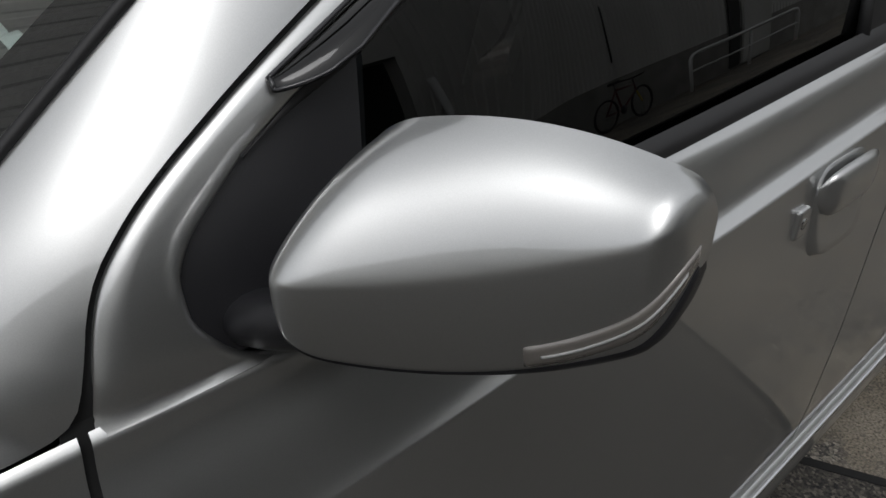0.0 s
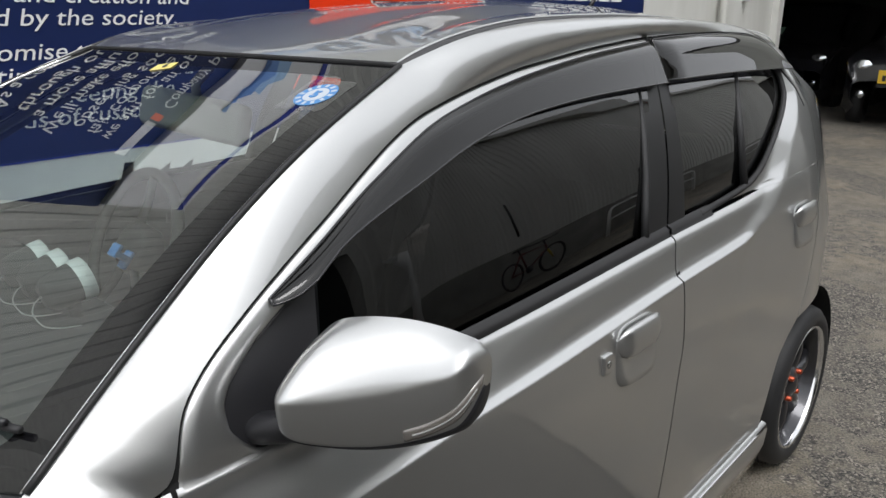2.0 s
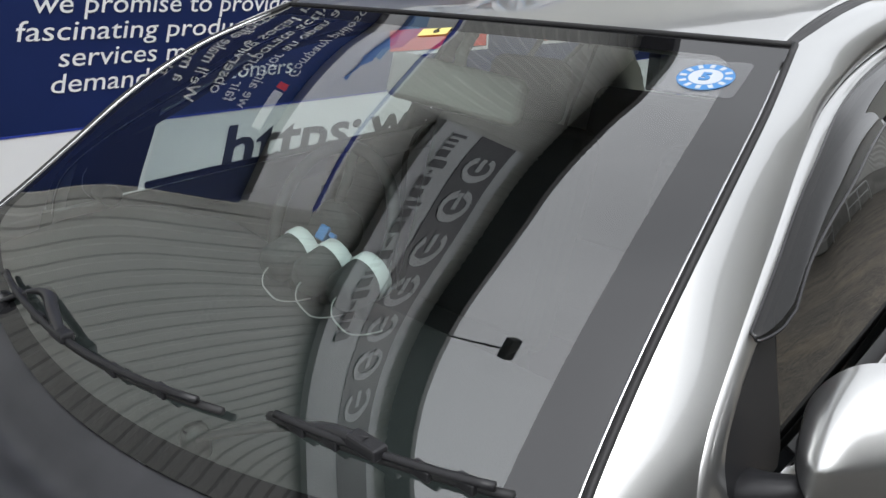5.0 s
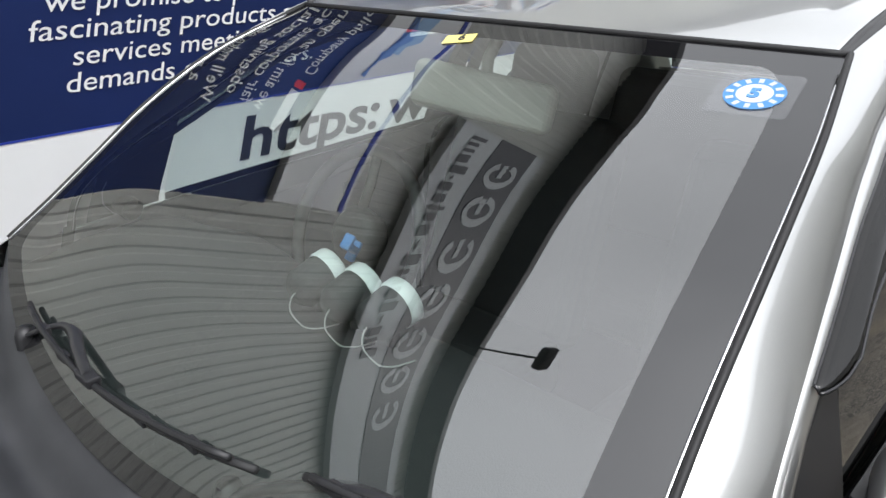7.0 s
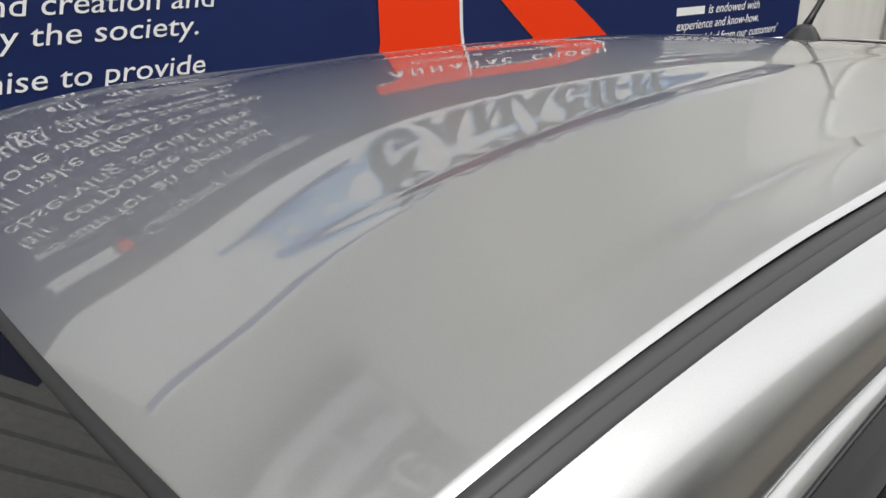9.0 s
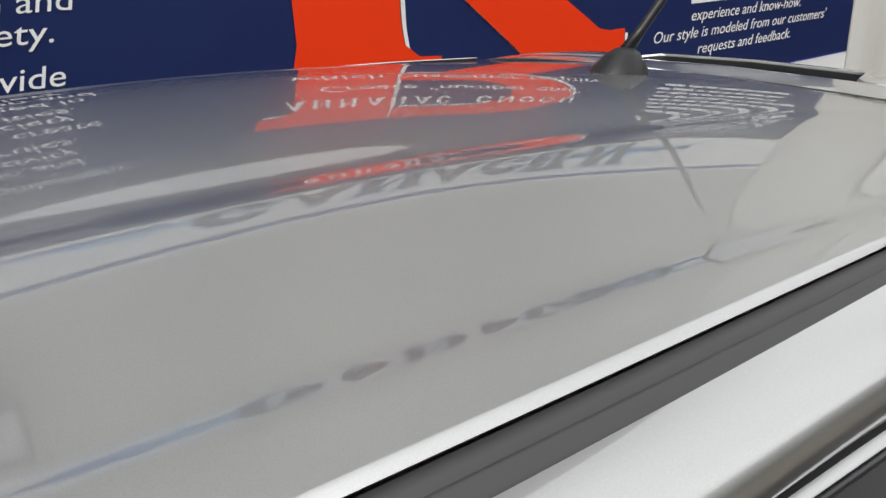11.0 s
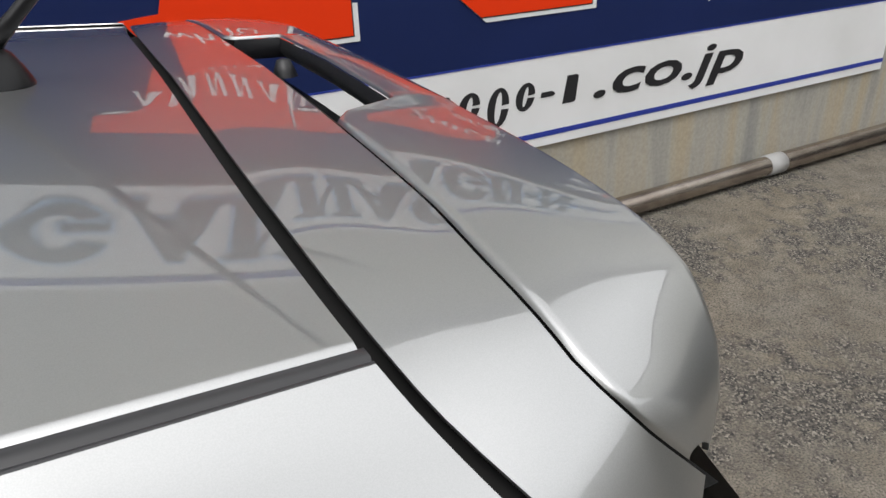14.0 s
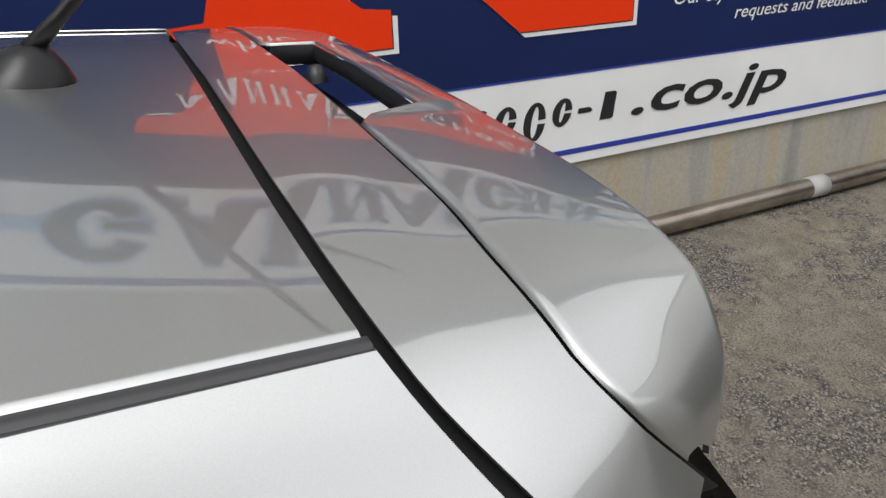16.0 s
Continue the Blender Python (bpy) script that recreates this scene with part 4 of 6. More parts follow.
    # side glass
    def pane(name, x0, x1, mat, par, rear=False, out=-0.007, lean=0.0, rake=(0.0, 0.0)):
        """Glass or trim from the belt line up to the door frame; rake leans its two upright edges back."""
        cols = []
        for u in np.linspace(0, 1, 40):
            xb, k_ = x0 + (x1 - x0) * u, rake[0] + (rake[1] - rake[0]) * u
            lo = float(belt_z(xb)) + 0.004
            if rear:
                lo = max(lo, float(np.interp(xb, [1.6, 1.687, 1.80, 1.888, 1.966, 2.040, 2.123, 2.192, 2.216], [1.0, 1.009, 1.016, 1.025, 1.048, 1.088, 1.142, 1.194, 1.235])))
            hi = float(shut_z(xb + k_ * 0.3)) - 0.036
            col = []
            for k in np.linspace(0, 1, 10):
                z = lo + (max(hi, lo + 0.002) - lo) * k
                col.append(on_side(s, xb + k_ * max(0.0, z - float(belt_z(xb))), z, out + lean * (k - 0.45) * max(0.0, hi - lo)))
            cols.append(col)
        return sheet(name, cols, mat, par, "", 0, flip=(s < 0))
    pane("door_glass", 0.585, 1.40, g_side, door, lean=0.06, rake=(0.22, 0.35))
    pane("door_glass", 1.53, 2.218, g_side, rdoor, True, lean=0.06, rake=(0.22, 0.0))
    # black sail panel, pillar tape and belt rubber
    pane("sail_panel", 0.425, 0.578, BLACK_TRIM, door, False, -0.004, rake=(0.3, 0.24))
    pane("pillar_tape", 1.374, 1.456, TAPE, door, False, -0.002, rake=(0.355, 0.325))
    pane("pillar_tape", 1.463, 1.54, TAPE, rdoor, False, -0.002, rake=(0.325, 0.22))
    for par, x0, x1 in ((door, 0.60, 1.455), (rdoor, 1.465, 1.66)):
        sheet("belt_rubber", [[on_side(s, x, float(belt_z(x)) + dz, o) for dz, o in ((-0.002, 0.0), (0.004, 0.006), (0.012, 0.006), (0.018, -0.004))] for x in np.linspace(x0, x1, 30)], RUBBER, par, "", 0.002, flip=(s < 0))
    rub = along([(1.61, 1.009), (1.687, 1.0135), (1.80, 1.021), (1.888, 1.030), (1.962, 1.050), (2.036, 1.090), (2.119, 1.144), (2.188, 1.196), (2.210, 1.225), (2.212, 1.258), (2.195, 1.300)], 60)
    tube("window_channel", [on_side(s, x, z, -0.006) for x, z in ((1.376, 1.0), (1.394, 1.06), (1.415, 1.12), (1.436, 1.18), (1.470, 1.275))], 0.0085, RUBBER, door, sides=8)
    tube("window_rubber", [on_side(s, x, z, -0.001) for x, z in rub], 0.0075, RUBBER, rdoor, sides=8)
    tube("window_bar", [on_side(s, 1.872, 1.030, -0.004), on_side(s, 1.888, 1.16, -0.004), on_side(s, 1.952, 1.30, -0.004)], 0.0095, RUBBER, rdoor, sides=8)

    # smoked visors
    v_low = curve([0.545, 0.574, 0.655, 0.740, 0.815, 0.90, 1.0, 1.123, 1.315, 1.57], [1.103, 1.110, 1.153, 1.183, 1.207, 1.233, 1.255, 1.271, 1.282, 1.287])
    v_up = curve([0.545, 0.624, 0.735, 0.885, 0.977, 1.064, 1.187, 1.351, 1.564], [1.108, 1.147, 1.205, 1.269, 1.292, 1.310, 1.330, 1.349, 1.365])
    def visor(name, par, x0, x1, lo, hi):
        P = []
        for x in np.concatenate([x0 + 0.03 * np.linspace(0, 1, 8)**2, np.linspace(x0 + 0.033, x1 - 0.012, 46), x1 - 0.012 * np.linspace(1, 0, 6)[1:]**2]):
            a, b = float(lo(x)), float(hi(x))
            g_ = min(1.0, 0.16 + ((x - x0) / 0.07)**0.6) * min(1.0, 0.3 + ((x1 - x) / 0.012)**0.5)
            P.append([on_side(s, x, b + (a - b) * k, 0.002 + (o - 0.002) * g_) for k, o in ((0, 0.002), (0.04, 0.008), (0.10, 0.014), (0.18, 0.0185), (0.30, 0.0215), (0.5, 0.0240), (0.75, 0.0255), (1.0, 0.026))])
        v_ = sheet(name, P, SMOKE, par, "smoked acrylic wind visor", 0, flip=(s > 0))
        tube("visor_edge", [P[i][0] for i in range(len(P) - 1, -1, -1)] + [P[0][k] for k in (2, 4, 6)] + [p[-1] for p in P] + [P[-1][k] for k in (6, 4, 2)], 0.0019, GLOSS_BLACK, v_, "black edge of the visor", sides=6)
        return v_
    visor("wind_visor", door, 0.547, 1.560, v_low, v_up)
    visor("wind_visor", rdoor, 1.578, 2.250, curve([1.57, 1.68, 2.07, 2.26], [1.289, 1.291, 1.288, 1.281]), curve([1.57, 1.68, 1.95, 2.10, 2.17, 2.22, 2.26], [1.369, 1.373, 1.375, 1.366, 1.350, 1.320, 1.286]))

    # handles and key
    for par, hx, hz in ((door, 1.168, 0.848), (rdoor, 2.088, 0.893)):
        w, h = 0.150, 0.120
        cup = [[on_side(s, hx + w * (0.5 + 0.5 * r * math.copysign(abs(math.cos(a))**0.5, math.cos(a))), hz - 0.068 + h * (0.5 + 0.5 * r * math.copysign(abs(math.sin(a))**0.5, math.sin(a))), o + 0.0105 * min(r, 0.9) * max(0.0, 0.45 - 0.55 * math.sin(a)) * (1.0 if r < 0.95 else 0.0)) for a in np.linspace(0, 2 * math.pi, 33)[:-1]] for r, o in ((1.0, -0.001), (0.97, 0.002), (0.9, 0.0012), (0.7, 0.0012), (0.4, 0.0012), (0.05, 0.0012))]
        hd = sheet("door_handle", cup, SILVER, par, "", 0, flip=(s < 0), close=True)
        bar = []
        for u in np.linspace(-1, 1, 17):
            ux = math.copysign(abs(u)**0.9, u)
            k = (1 - abs(u)**4)**0.5
            c = np.array(on_side(1, hx + w * 0.5 + w * 0.48 * ux, hz + 0.022))
            ring = [(c[0], s * (c[1] + 0.002 + (0.022 * k) * (0.5 + 0.5 * math.cos(a))), c[2] + (0.010 + 0.021 * k) * math.sin(a)) for a in np.linspace(0, 2 * math.pi, 15)[:-1]]
            bar.append(ring)
        sheet("grip", bar, SILVER, hd, "", 0, flip=(s < 0), close=True)
    kx, kz = 1.136, 0.848
    ob = box("key_lock", (-0.014, -0.006, -0.019), (0.014, 0.004, 0.019), SILVER, door, "", 0.004, m=Matrix.Translation(on_side(s, kx, kz, 0.0)))
    lathe("keyhole", [(0.0, 0.0), (0.007, 0.0), (0.0075, -0.002)], CHROME, ob, "", Matrix.Translation(on_side(s, kx, kz, 0.0065)) @ pose(0, 0, 0, 90 if s < 0 else -90), 20)

    # door mirror: stations along the housing, each a section with a crowned top, a shoulder, a front face and a floor
    me_, mw_ = np.array((0.1772, -0.9842, 0.0)), np.array((-0.9842, -0.1772, 0.0))
    MG = []
    for u in np.concatenate([-1 + 0.35 * np.linspace(0, 1, 20)**2, np.linspace(-0.63, 0.60, 36), 1 - 0.38 * np.linspace(1, 0, 20)**2]):
        f_, b_ = 0.0280 - 0.0702 * u + 0.0180 * u * u, -0.0422 - 0.0340 * u
        zt, zs, zb = 1.1073 - 0.0026 * u - 0.0208 * u * u, 1.0424 + 0.0166 * u + 0.0189 * u * u, 0.9691 + 0.0019 * u + 0.0339 * u * u
        p0, p1, p2, p3, p4 = (np.array(v) for v in ((b_, zt), (f_, zs), (f_ - 0.0047, zb + 0.010), (f_ - 0.0227, zb), (b_, zb + 0.004)))
        d = p1 - p0
        nrm = np.array([-d[1], d[0]]) / (np.linalg.norm(d) + 1e-9)
        nrm = -nrm if nrm[1] < 0 else nrm
        q = np.linspace(0, 1, 30)[:, None]
        crown = (1 - q)**2 * p0 + 2 * q * (1 - q) * ((p0 + p1) / 2 + 0.0190 * nrm) + q * q * p1
        face = (1 - q)**2 * p1 + 2 * q * (1 - q) * ((p1 + p2) / 2 + np.array([0.004, 0])) + q * q * p2
        floor_ = np.concatenate([p2 + (p3 - p2) * np.linspace(0, 1, 6)[1:, None], p3 + (p4 - p3) * np.linspace(0, 1, 12)[1:, None]])
        S_ = np.concatenate([crown, face[1:], floor_])
        grow = 1.0
        if u < -0.5339:
            grow = 1 - ((-0.5339 - u) / 0.4661)**2.4
        if u > 0.8224:
            grow = 1 - ((u - 0.8224) / 0.1776)**2.6
        grow = max(grow, 0.0)**(1 / 2.4)
        c = np.array([b_, zs - 0.2 * (zs - zb)])
        S_ = c + (S_ - c) * np.array([0.9 * grow, 0.02 + 0.98 * grow])
        MG.append([np.array((0.5681, -0.7795, 0)) + me_ * u * 0.0962 + mw_ * w_ + np.array((0, 0, z_)) for w_, z_ in S_])
    MG = np.array(MG)
    for _ in range(8):
        MG[1:-1, 1:-1] += 0.5 * (0.25 * (MG[:-2, 1:-1] + MG[2:, 1:-1] + MG[1:-1, :-2] + MG[1:-1, 2:]) - MG[1:-1, 1:-1])
    for _ in range(18):
        MG[1:15, 1:-1] += 0.5 * (0.25 * (MG[:14, 1:-1] + MG[2:16, 1:-1] + MG[1:15, :-2] + MG[1:15, 2:]) - MG[1:15, 1:-1])
    MN = np.cross(np.gradient(MG, axis=0), np.gradient(MG, axis=1))
    MN /= np.linalg.norm(MN, axis=2)[:, :, None] + 1e-9
    if MN[38, 40] @ mw_ < 0:
        MN = -MN
    flip_y = np.array([1, -s, 1])
    n_sec = MG.shape[1]
    mirror = sheet("door_mirror", MG * flip_y, SILVER, door, "silver mirror housing", 0.0, flip=(s < 0))

    def patch(i0, i1, lo, hi, out):
        rows = []
        for i in range(i0, i1):
            w = (i - i0) / (i1 - 1 - i0)
            a, b = lo[0] + (lo[1] - lo[0]) * w**2, hi[0] + (hi[1] - hi[0]) * w**2
            rows.append([[np.interp(j, np.arange(n_sec), (MG + MN * (out if 0.02 < k < 0.98 and 0.01 < w < 0.99 else -0.001))[i, :, c]) for c in range(3)] for k, j in ((k, a + (b - a) * k) for k in (0, 0.06, 0.3, 0.5, 0.7, 0.94, 1.0))])
        return np.array(rows) * flip_y
    lens = sheet("indicator_lamp", patch(47, 74, (50.0, 40.0), (56.5, 50.0), 0.0016), LAMP_LENS, mirror, "clear indicator lens", 0, flip=(s < 0))
    sheet("lens_rib", patch(49, 72, (53.0, 45.0), (53.6, 45.6), 0.0026), PIPE_BAND, lens, "pale rib inside the lens", 0, flip=(s < 0))
    sheet("lower_trim", patch(2, 74, (57.3, 56.5), (73.0, 73.0), 0.0012), BLACK_TRIM, mirror, "black lower trim", 0, flip=(s < 0))
    back = [tuple(p) for p in (MG * flip_y)[:, 0]] + [tuple(p) for p in (MG * flip_y)[::-1, -1]]
    from_lists("mirror_glass", back, [tuple(range(len(back)))], BLACK_TRIM, mirror, "dark back of the mirror housing")
    foot = along([(0.512, 0.640, 0.968), (0.505, 0.668, 0.978), (0.512, 0.700, 0.988), (0.535, 0.735, 0.998), (0.56, 0.755, 1.01)], 14)
    sheet("mirror_foot", [[(p[0] - r_ * math.cos(a) * 0.8, s * (p[1] - 0.35 * r_ * math.cos(a)), p[2] + 0.62 * r_ * math.sin(a)) for a in np.linspace(0, 2 * math.pi, 17)[:-1]] for p, r_ in zip(foot, np.linspace(0.034, 0.026, 14))], BLACK_TRIM, mirror, "black mirror foot", 0, flip=(s < 0), close=True)
    # sill and skirt
    skirt = []
    for x in np.linspace(0.46, 2.10, 40):
        skirt.append([on_side(s, x, 0.312, -0.004), on_side(s, x, 0.308, 0.008), on_side(s, x, 0.288, 0.017), on_side(s, x, 0.24, 0.022), on_side(s, x, 0.17, 0.024), on_side(s, x, 0.13, 0.012), on_side(s, x, 0.125, -0.03)])
    sheet("side_skirt", skirt, SILVER, car, "silver side skirt with chrome strip", 0.003, flip=(s > 0))
    tube("skirt_strip", [on_side(s, x, 0.303, 0.0125) for x in np.linspace(0.5, 2.09, 20)], 0.0045, CHROME, car, "chrome strip", sides=8)
    # wheel wells
    for cx in (FX, RX):
        prof = [[(cx + ARCH * math.cos(a), s * yy, RZ + 0.01 + ARCH * math.sin(a)) for a in np.linspace(-0.5, math.pi + 0.5, 30)] for yy in (0.70, 0.66, 0.45)]
        sheet("wheel_well", prof, GAP, car, "", 0)
    # roof moulding
    A, B = along(MOULD_IN, 70), along(MOULD_OUT, 70)
    rows = []
    for a, b in zip(A, B):
        rows.append([tuple((a * (1 - k) + b * k + np.array([0, 0, h + far_drop(a[0], a[1], s)])) * np.array([1, s, 1])) for k, h in ((-0.05, -0.006), (0.0, 0.000), (0.06, 0.002), (0.42, 0.003), (0.47, 0.0008), (0.53, 0.0008), (0.58, 0.0032), (0.66, 0.0032), (0.70, 0.0024), (0.92, 0.002), (1.0, -0.001), (1.05, -0.006))])
    sheet("roof_moulding", rows, MOULD, car, "black roof gutter moulding", 0, flip=(s > 0))
    i0, i1 = 58, 63
    sheet("moulding_clip", [[tuple(np.array(p) + np.array([0, 0, 0.0006])) for p in rows[i][1:11]] for i in range(i0, i1)], COWL, car, "grey moulding end clip", 0, flip=(s > 0))

# roof


def roof_pt(x, k, lift=0.0):
    ye = float(mould_in_y(x))
    y = k * ye
    a = abs(k)
    z = roof_z(x, y) - 0.003 * max(0.0, 1 - (x - 0.847 - 0.030 * k * k) / 0.035)**2
    ay = abs(y)
    for at, high, wide_, x1 in ((0.285, 0.0036, 0.007, 2.22), (0.4525, 0.0034, 0.0050, 2.16)):
        fade = min(1, max(0, (x - 0.95) / 0.2)) * min(1, max(0, (x1 - x) / 0.25))
        z += fade * high * (1 / (1 + math.exp((at - ay) / wide_)) - 0.5) * (math.exp(-((ay - at) / 0.07)**2) if ay < at or at < 0.4 else 1.0)
    e = max(0.0, (a - 0.9925) / 0.0075)
    return (x, y, z - 0.0016 * e**1.3 + lift)


side_ks = list(np.linspace(0.48, 0.65, 36)) + list(np.linspace(0.83, 0.99, 48)) + [0.9925, 0.9945, 0.9965, 0.9985]
ks = sorted(set(list(np.linspace(-1, 1, 91)) + side_ks + [-v for v in side_ks]))
rows = []
for u in np.linspace(0, 1, 70):
    row = []
    for k in ks:
        x0 = 0.847 + 0.030 * k * k
        row.append(roof_pt(x0 + (2.312 + 0.010 * abs(k)**3 - x0) * (0.35 * u * u + 0.65 * u), k))
    rows.append(row)
roof = sheet("roof_panel", rows, SILVER, car, "silver roof panel", 0.0015)

# windscreen: edge to edge between the pillars
top_e, bot_e = SCREEN_EDGE[-1], SCREEN_EDGE[0]
edge_x = curve([p[2] for p in SCREEN_EDGE], [p[0] for p in SCREEN_EDGE])
edge_y = curve([p[2] for p in SCREEN_EDGE], [p[1] for p in SCREEN_EDGE])
mid_x = curve([0.925, 0.99, 1.06, 1.14, 1.22, 1.30, 1.351], [0.150, 0.215, 0.300, 0.420, 0.555, 0.722, 0.847])


def screen_pt(v, k, sink=0.0):
    """v from the cowl up to the roof, k from -1 to 1 across."""
    ze = 0.985 + (1.347 - 0.985) * v
    zm = 0.925 + (1.351 - 0.925) * v
    xe, xm, ye = float(edge_x(ze)), float(mid_x(zm)), float(edge_y(ze))
    q = k * k
    x, z = xm + (xe - xm) * q, zm + (ze - zm) * q
    return (x + 0.45 * sink, k * ye, z - 0.9 * sink)


vs, kk = np.linspace(0, 1, 60), np.linspace(-1, 1, 91)
screen = sheet("windscreen", [[screen_pt(v, k) for k in kk] for v in vs], WINDSCREEN, car, "clear windscreen glass with a black printed border")
uv = screen.data.uv_layers.new(name="across_up")
for lp in screen.data.loops:
    r_, c_ = divmod(lp.vertex_index, len(kk))
    uv.data[lp.index].uv = (kk[c_] * 0.56, vs[r_] * 0.60)


def printed_border(m, k0, k1, v0, v1, r):
    """Turns the rim of the glass, outside a rectangle with round corners, into an opaque black print that mirrors on one face only."""
    n, l = m.node_tree.nodes, m.node_tree.links

    def calc(op, a, b=0.0):
        x = n.new("ShaderNodeMath")
        x.operation = op
        for sock, v in zip(x.inputs, (a, b)):
            if isinstance(v, (int, float)):
                sock.default_value = v
            else:
                l.new(v, sock)
        return x.outputs[0]
    at, sep = n.new("ShaderNodeUVMap"), n.new("ShaderNodeSeparateXYZ")
    at.uv_map = "across_up"
    l.new(at.outputs[0], sep.inputs[0])
    q = []
    for out_, lo_, hi_ in ((sep.outputs[0], k0 * 0.56, k1 * 0.56), (sep.outputs[1], v0 * 0.60, v1 * 0.60)):
        away = calc("ABSOLUTE", calc("SUBTRACT", out_, (lo_ + hi_) / 2))
        q.append(calc("MAXIMUM", calc("SUBTRACT", away, (hi_ - lo_) / 2 - r), 0.0))
    dist = calc("SUBTRACT", calc("SQRT", calc("ADD", calc("MULTIPLY", q[0], q[0]), calc("MULTIPLY", q[1], q[1]))), r)
    mask = calc("GREATER_THAN", dist, 0.0)
    mix = next(x for x in n if x.type == "MIX_SHADER")
    tr, share = mix.inputs[1].links[0].from_socket, mix.inputs[0].links[0].from_socket
    ink, either = n.new("ShaderNodeBsdfDiffuse"), n.new("ShaderNodeMixShader")
    ink.inputs["Color"].default_value = (0.006, 0.006, 0.007, 1)
    l.new(mask, either.inputs[0])
    l.new(tr, either.inputs[1])
    l.new(ink.outputs[0], either.inputs[2])
    l.new(either.outputs[0], mix.inputs[1])
    l.new(calc("MULTIPLY", share, calc("SUBTRACT", 1.0, calc("MULTIPLY", mask, 0.5))), mix.inputs[0])


printed_border(WINDSCREEN, -0.895, 0.93, 0.05, 0.955, 0.040)
# rubber along the roof edge and the pillars
tube("screen_rubber", [screen_pt(1.0, k, -0.0005) for k in np.linspace(-1, 1, 40)], 0.0042, RUBBER, car, sides=8)
for s in (-1, 1):
    tube("screen_rubber", [screen_pt(v, s * 1.002, -0.001) for v in np.linspace(0, 1, 30)], 0.0042, RUBBER, car, sides=8)
    tube("screen_trim", [screen_pt(v, s * 0.992, -0.0005) for v in np.linspace(0, 0.95, 30)], 0.0018, CHROME, car, "thin bright strip along the windscreen", sides=8)

# cowl, bonnet, nose
hood_x = lambda k: 0.045 + 0.20 * abs(k)**2.2
hood_z = lambda k: 0.905 + 0.045 * abs(k)**2
rows = []
for u in np.linspace(0, 1, 14):
    row = []
    for k in np.linspace(-0.985, 0.985, 41):
        a, b = np.array(screen_pt(0.0, k, 0.004)), np.array((hood_x(k), k * 0.625, hood_z(k) - 0.004))
        dip = -0.020 * math.sin(math.pi * u) + 0.006 * math.sin(3.0 * math.pi * u)
        row.append(tuple(a + (b - a) * u + np.array([0, 0, dip])))
    rows.append(row)
cowl = sheet("cowl", rows, COWL, car, "weathered black plastic cowl", 0.003)
rows = []
for u in np.linspace(0, 1, 24):
    row = []
    for k in np.linspace(-1, 1, 41):
        x0 = hood_x(k) - 0.008
        x = x0 + (-0.60 - x0) * u
        z = hood_z(k) + 0.004 - 0.16 * u**1.6 - 0.035 * u * k * k
        y = k * (0.618 * (1 - u) + 0.52 * u)
        row.append((x, y, z))
    rows.append(row)
sheet("bonnet", rows, SILVER, car, "silver bonnet", 0.002)
for s in (-1, 1):
    rows = []
    for u in np.linspace(0, 1, 30):
        x0 = hood_x(1) - 0.008
        x = x0 + (-0.60 - x0) * u
        a = np.array((x, s * (0.622 * (1 - u) + 0.524 * u), hood_z(1) + 0.003 - 0.16 * u**1.6 - 0.035 * u))
        b = np.array(on_side(s, x, min(float(belt_z(x)) - 0.001, a[2] + 0.002)))
        rows.append([tuple(a + (b - a) * w + np.array([0, 0, 0.010 * math.sin(math.pi * w)])) for w in np.linspace(0, 1, 7)])
    sheet("wing_top", rows, SILVER, car, "", 0.002)
bm = bmesh.new()
bmesh.ops.create_cube(bm, size=1)
bmesh.ops.transform(bm, matrix=Matrix.Translation((-0.60, 0, 0.45)) @ Matrix.Diagonal((0.16, 1.10, 0.62, 1)), verts=bm.verts)
bmesh.ops.bevel(bm, geom=bm.edges[:], offset=0.07, segments=5, affect="EDGES", profile=0.5)
part("front_bumper", bm, SILVER, car, "", True)
for s in (-1, 1):
    lathe("head_lamp", [(0.0, 0.03), (0.06, 0.025), (0.10, 0.0), (0.105, -0.03)], LAMP_LENS, car, "clear head lamp", Matrix.Translation((-0.62, s * 0.46, 0.66)) @ pose(0, 0, 0, 0, -90, 0) @ Matrix.Diagonal((0.7, 1.2, 1, 1)), 24)

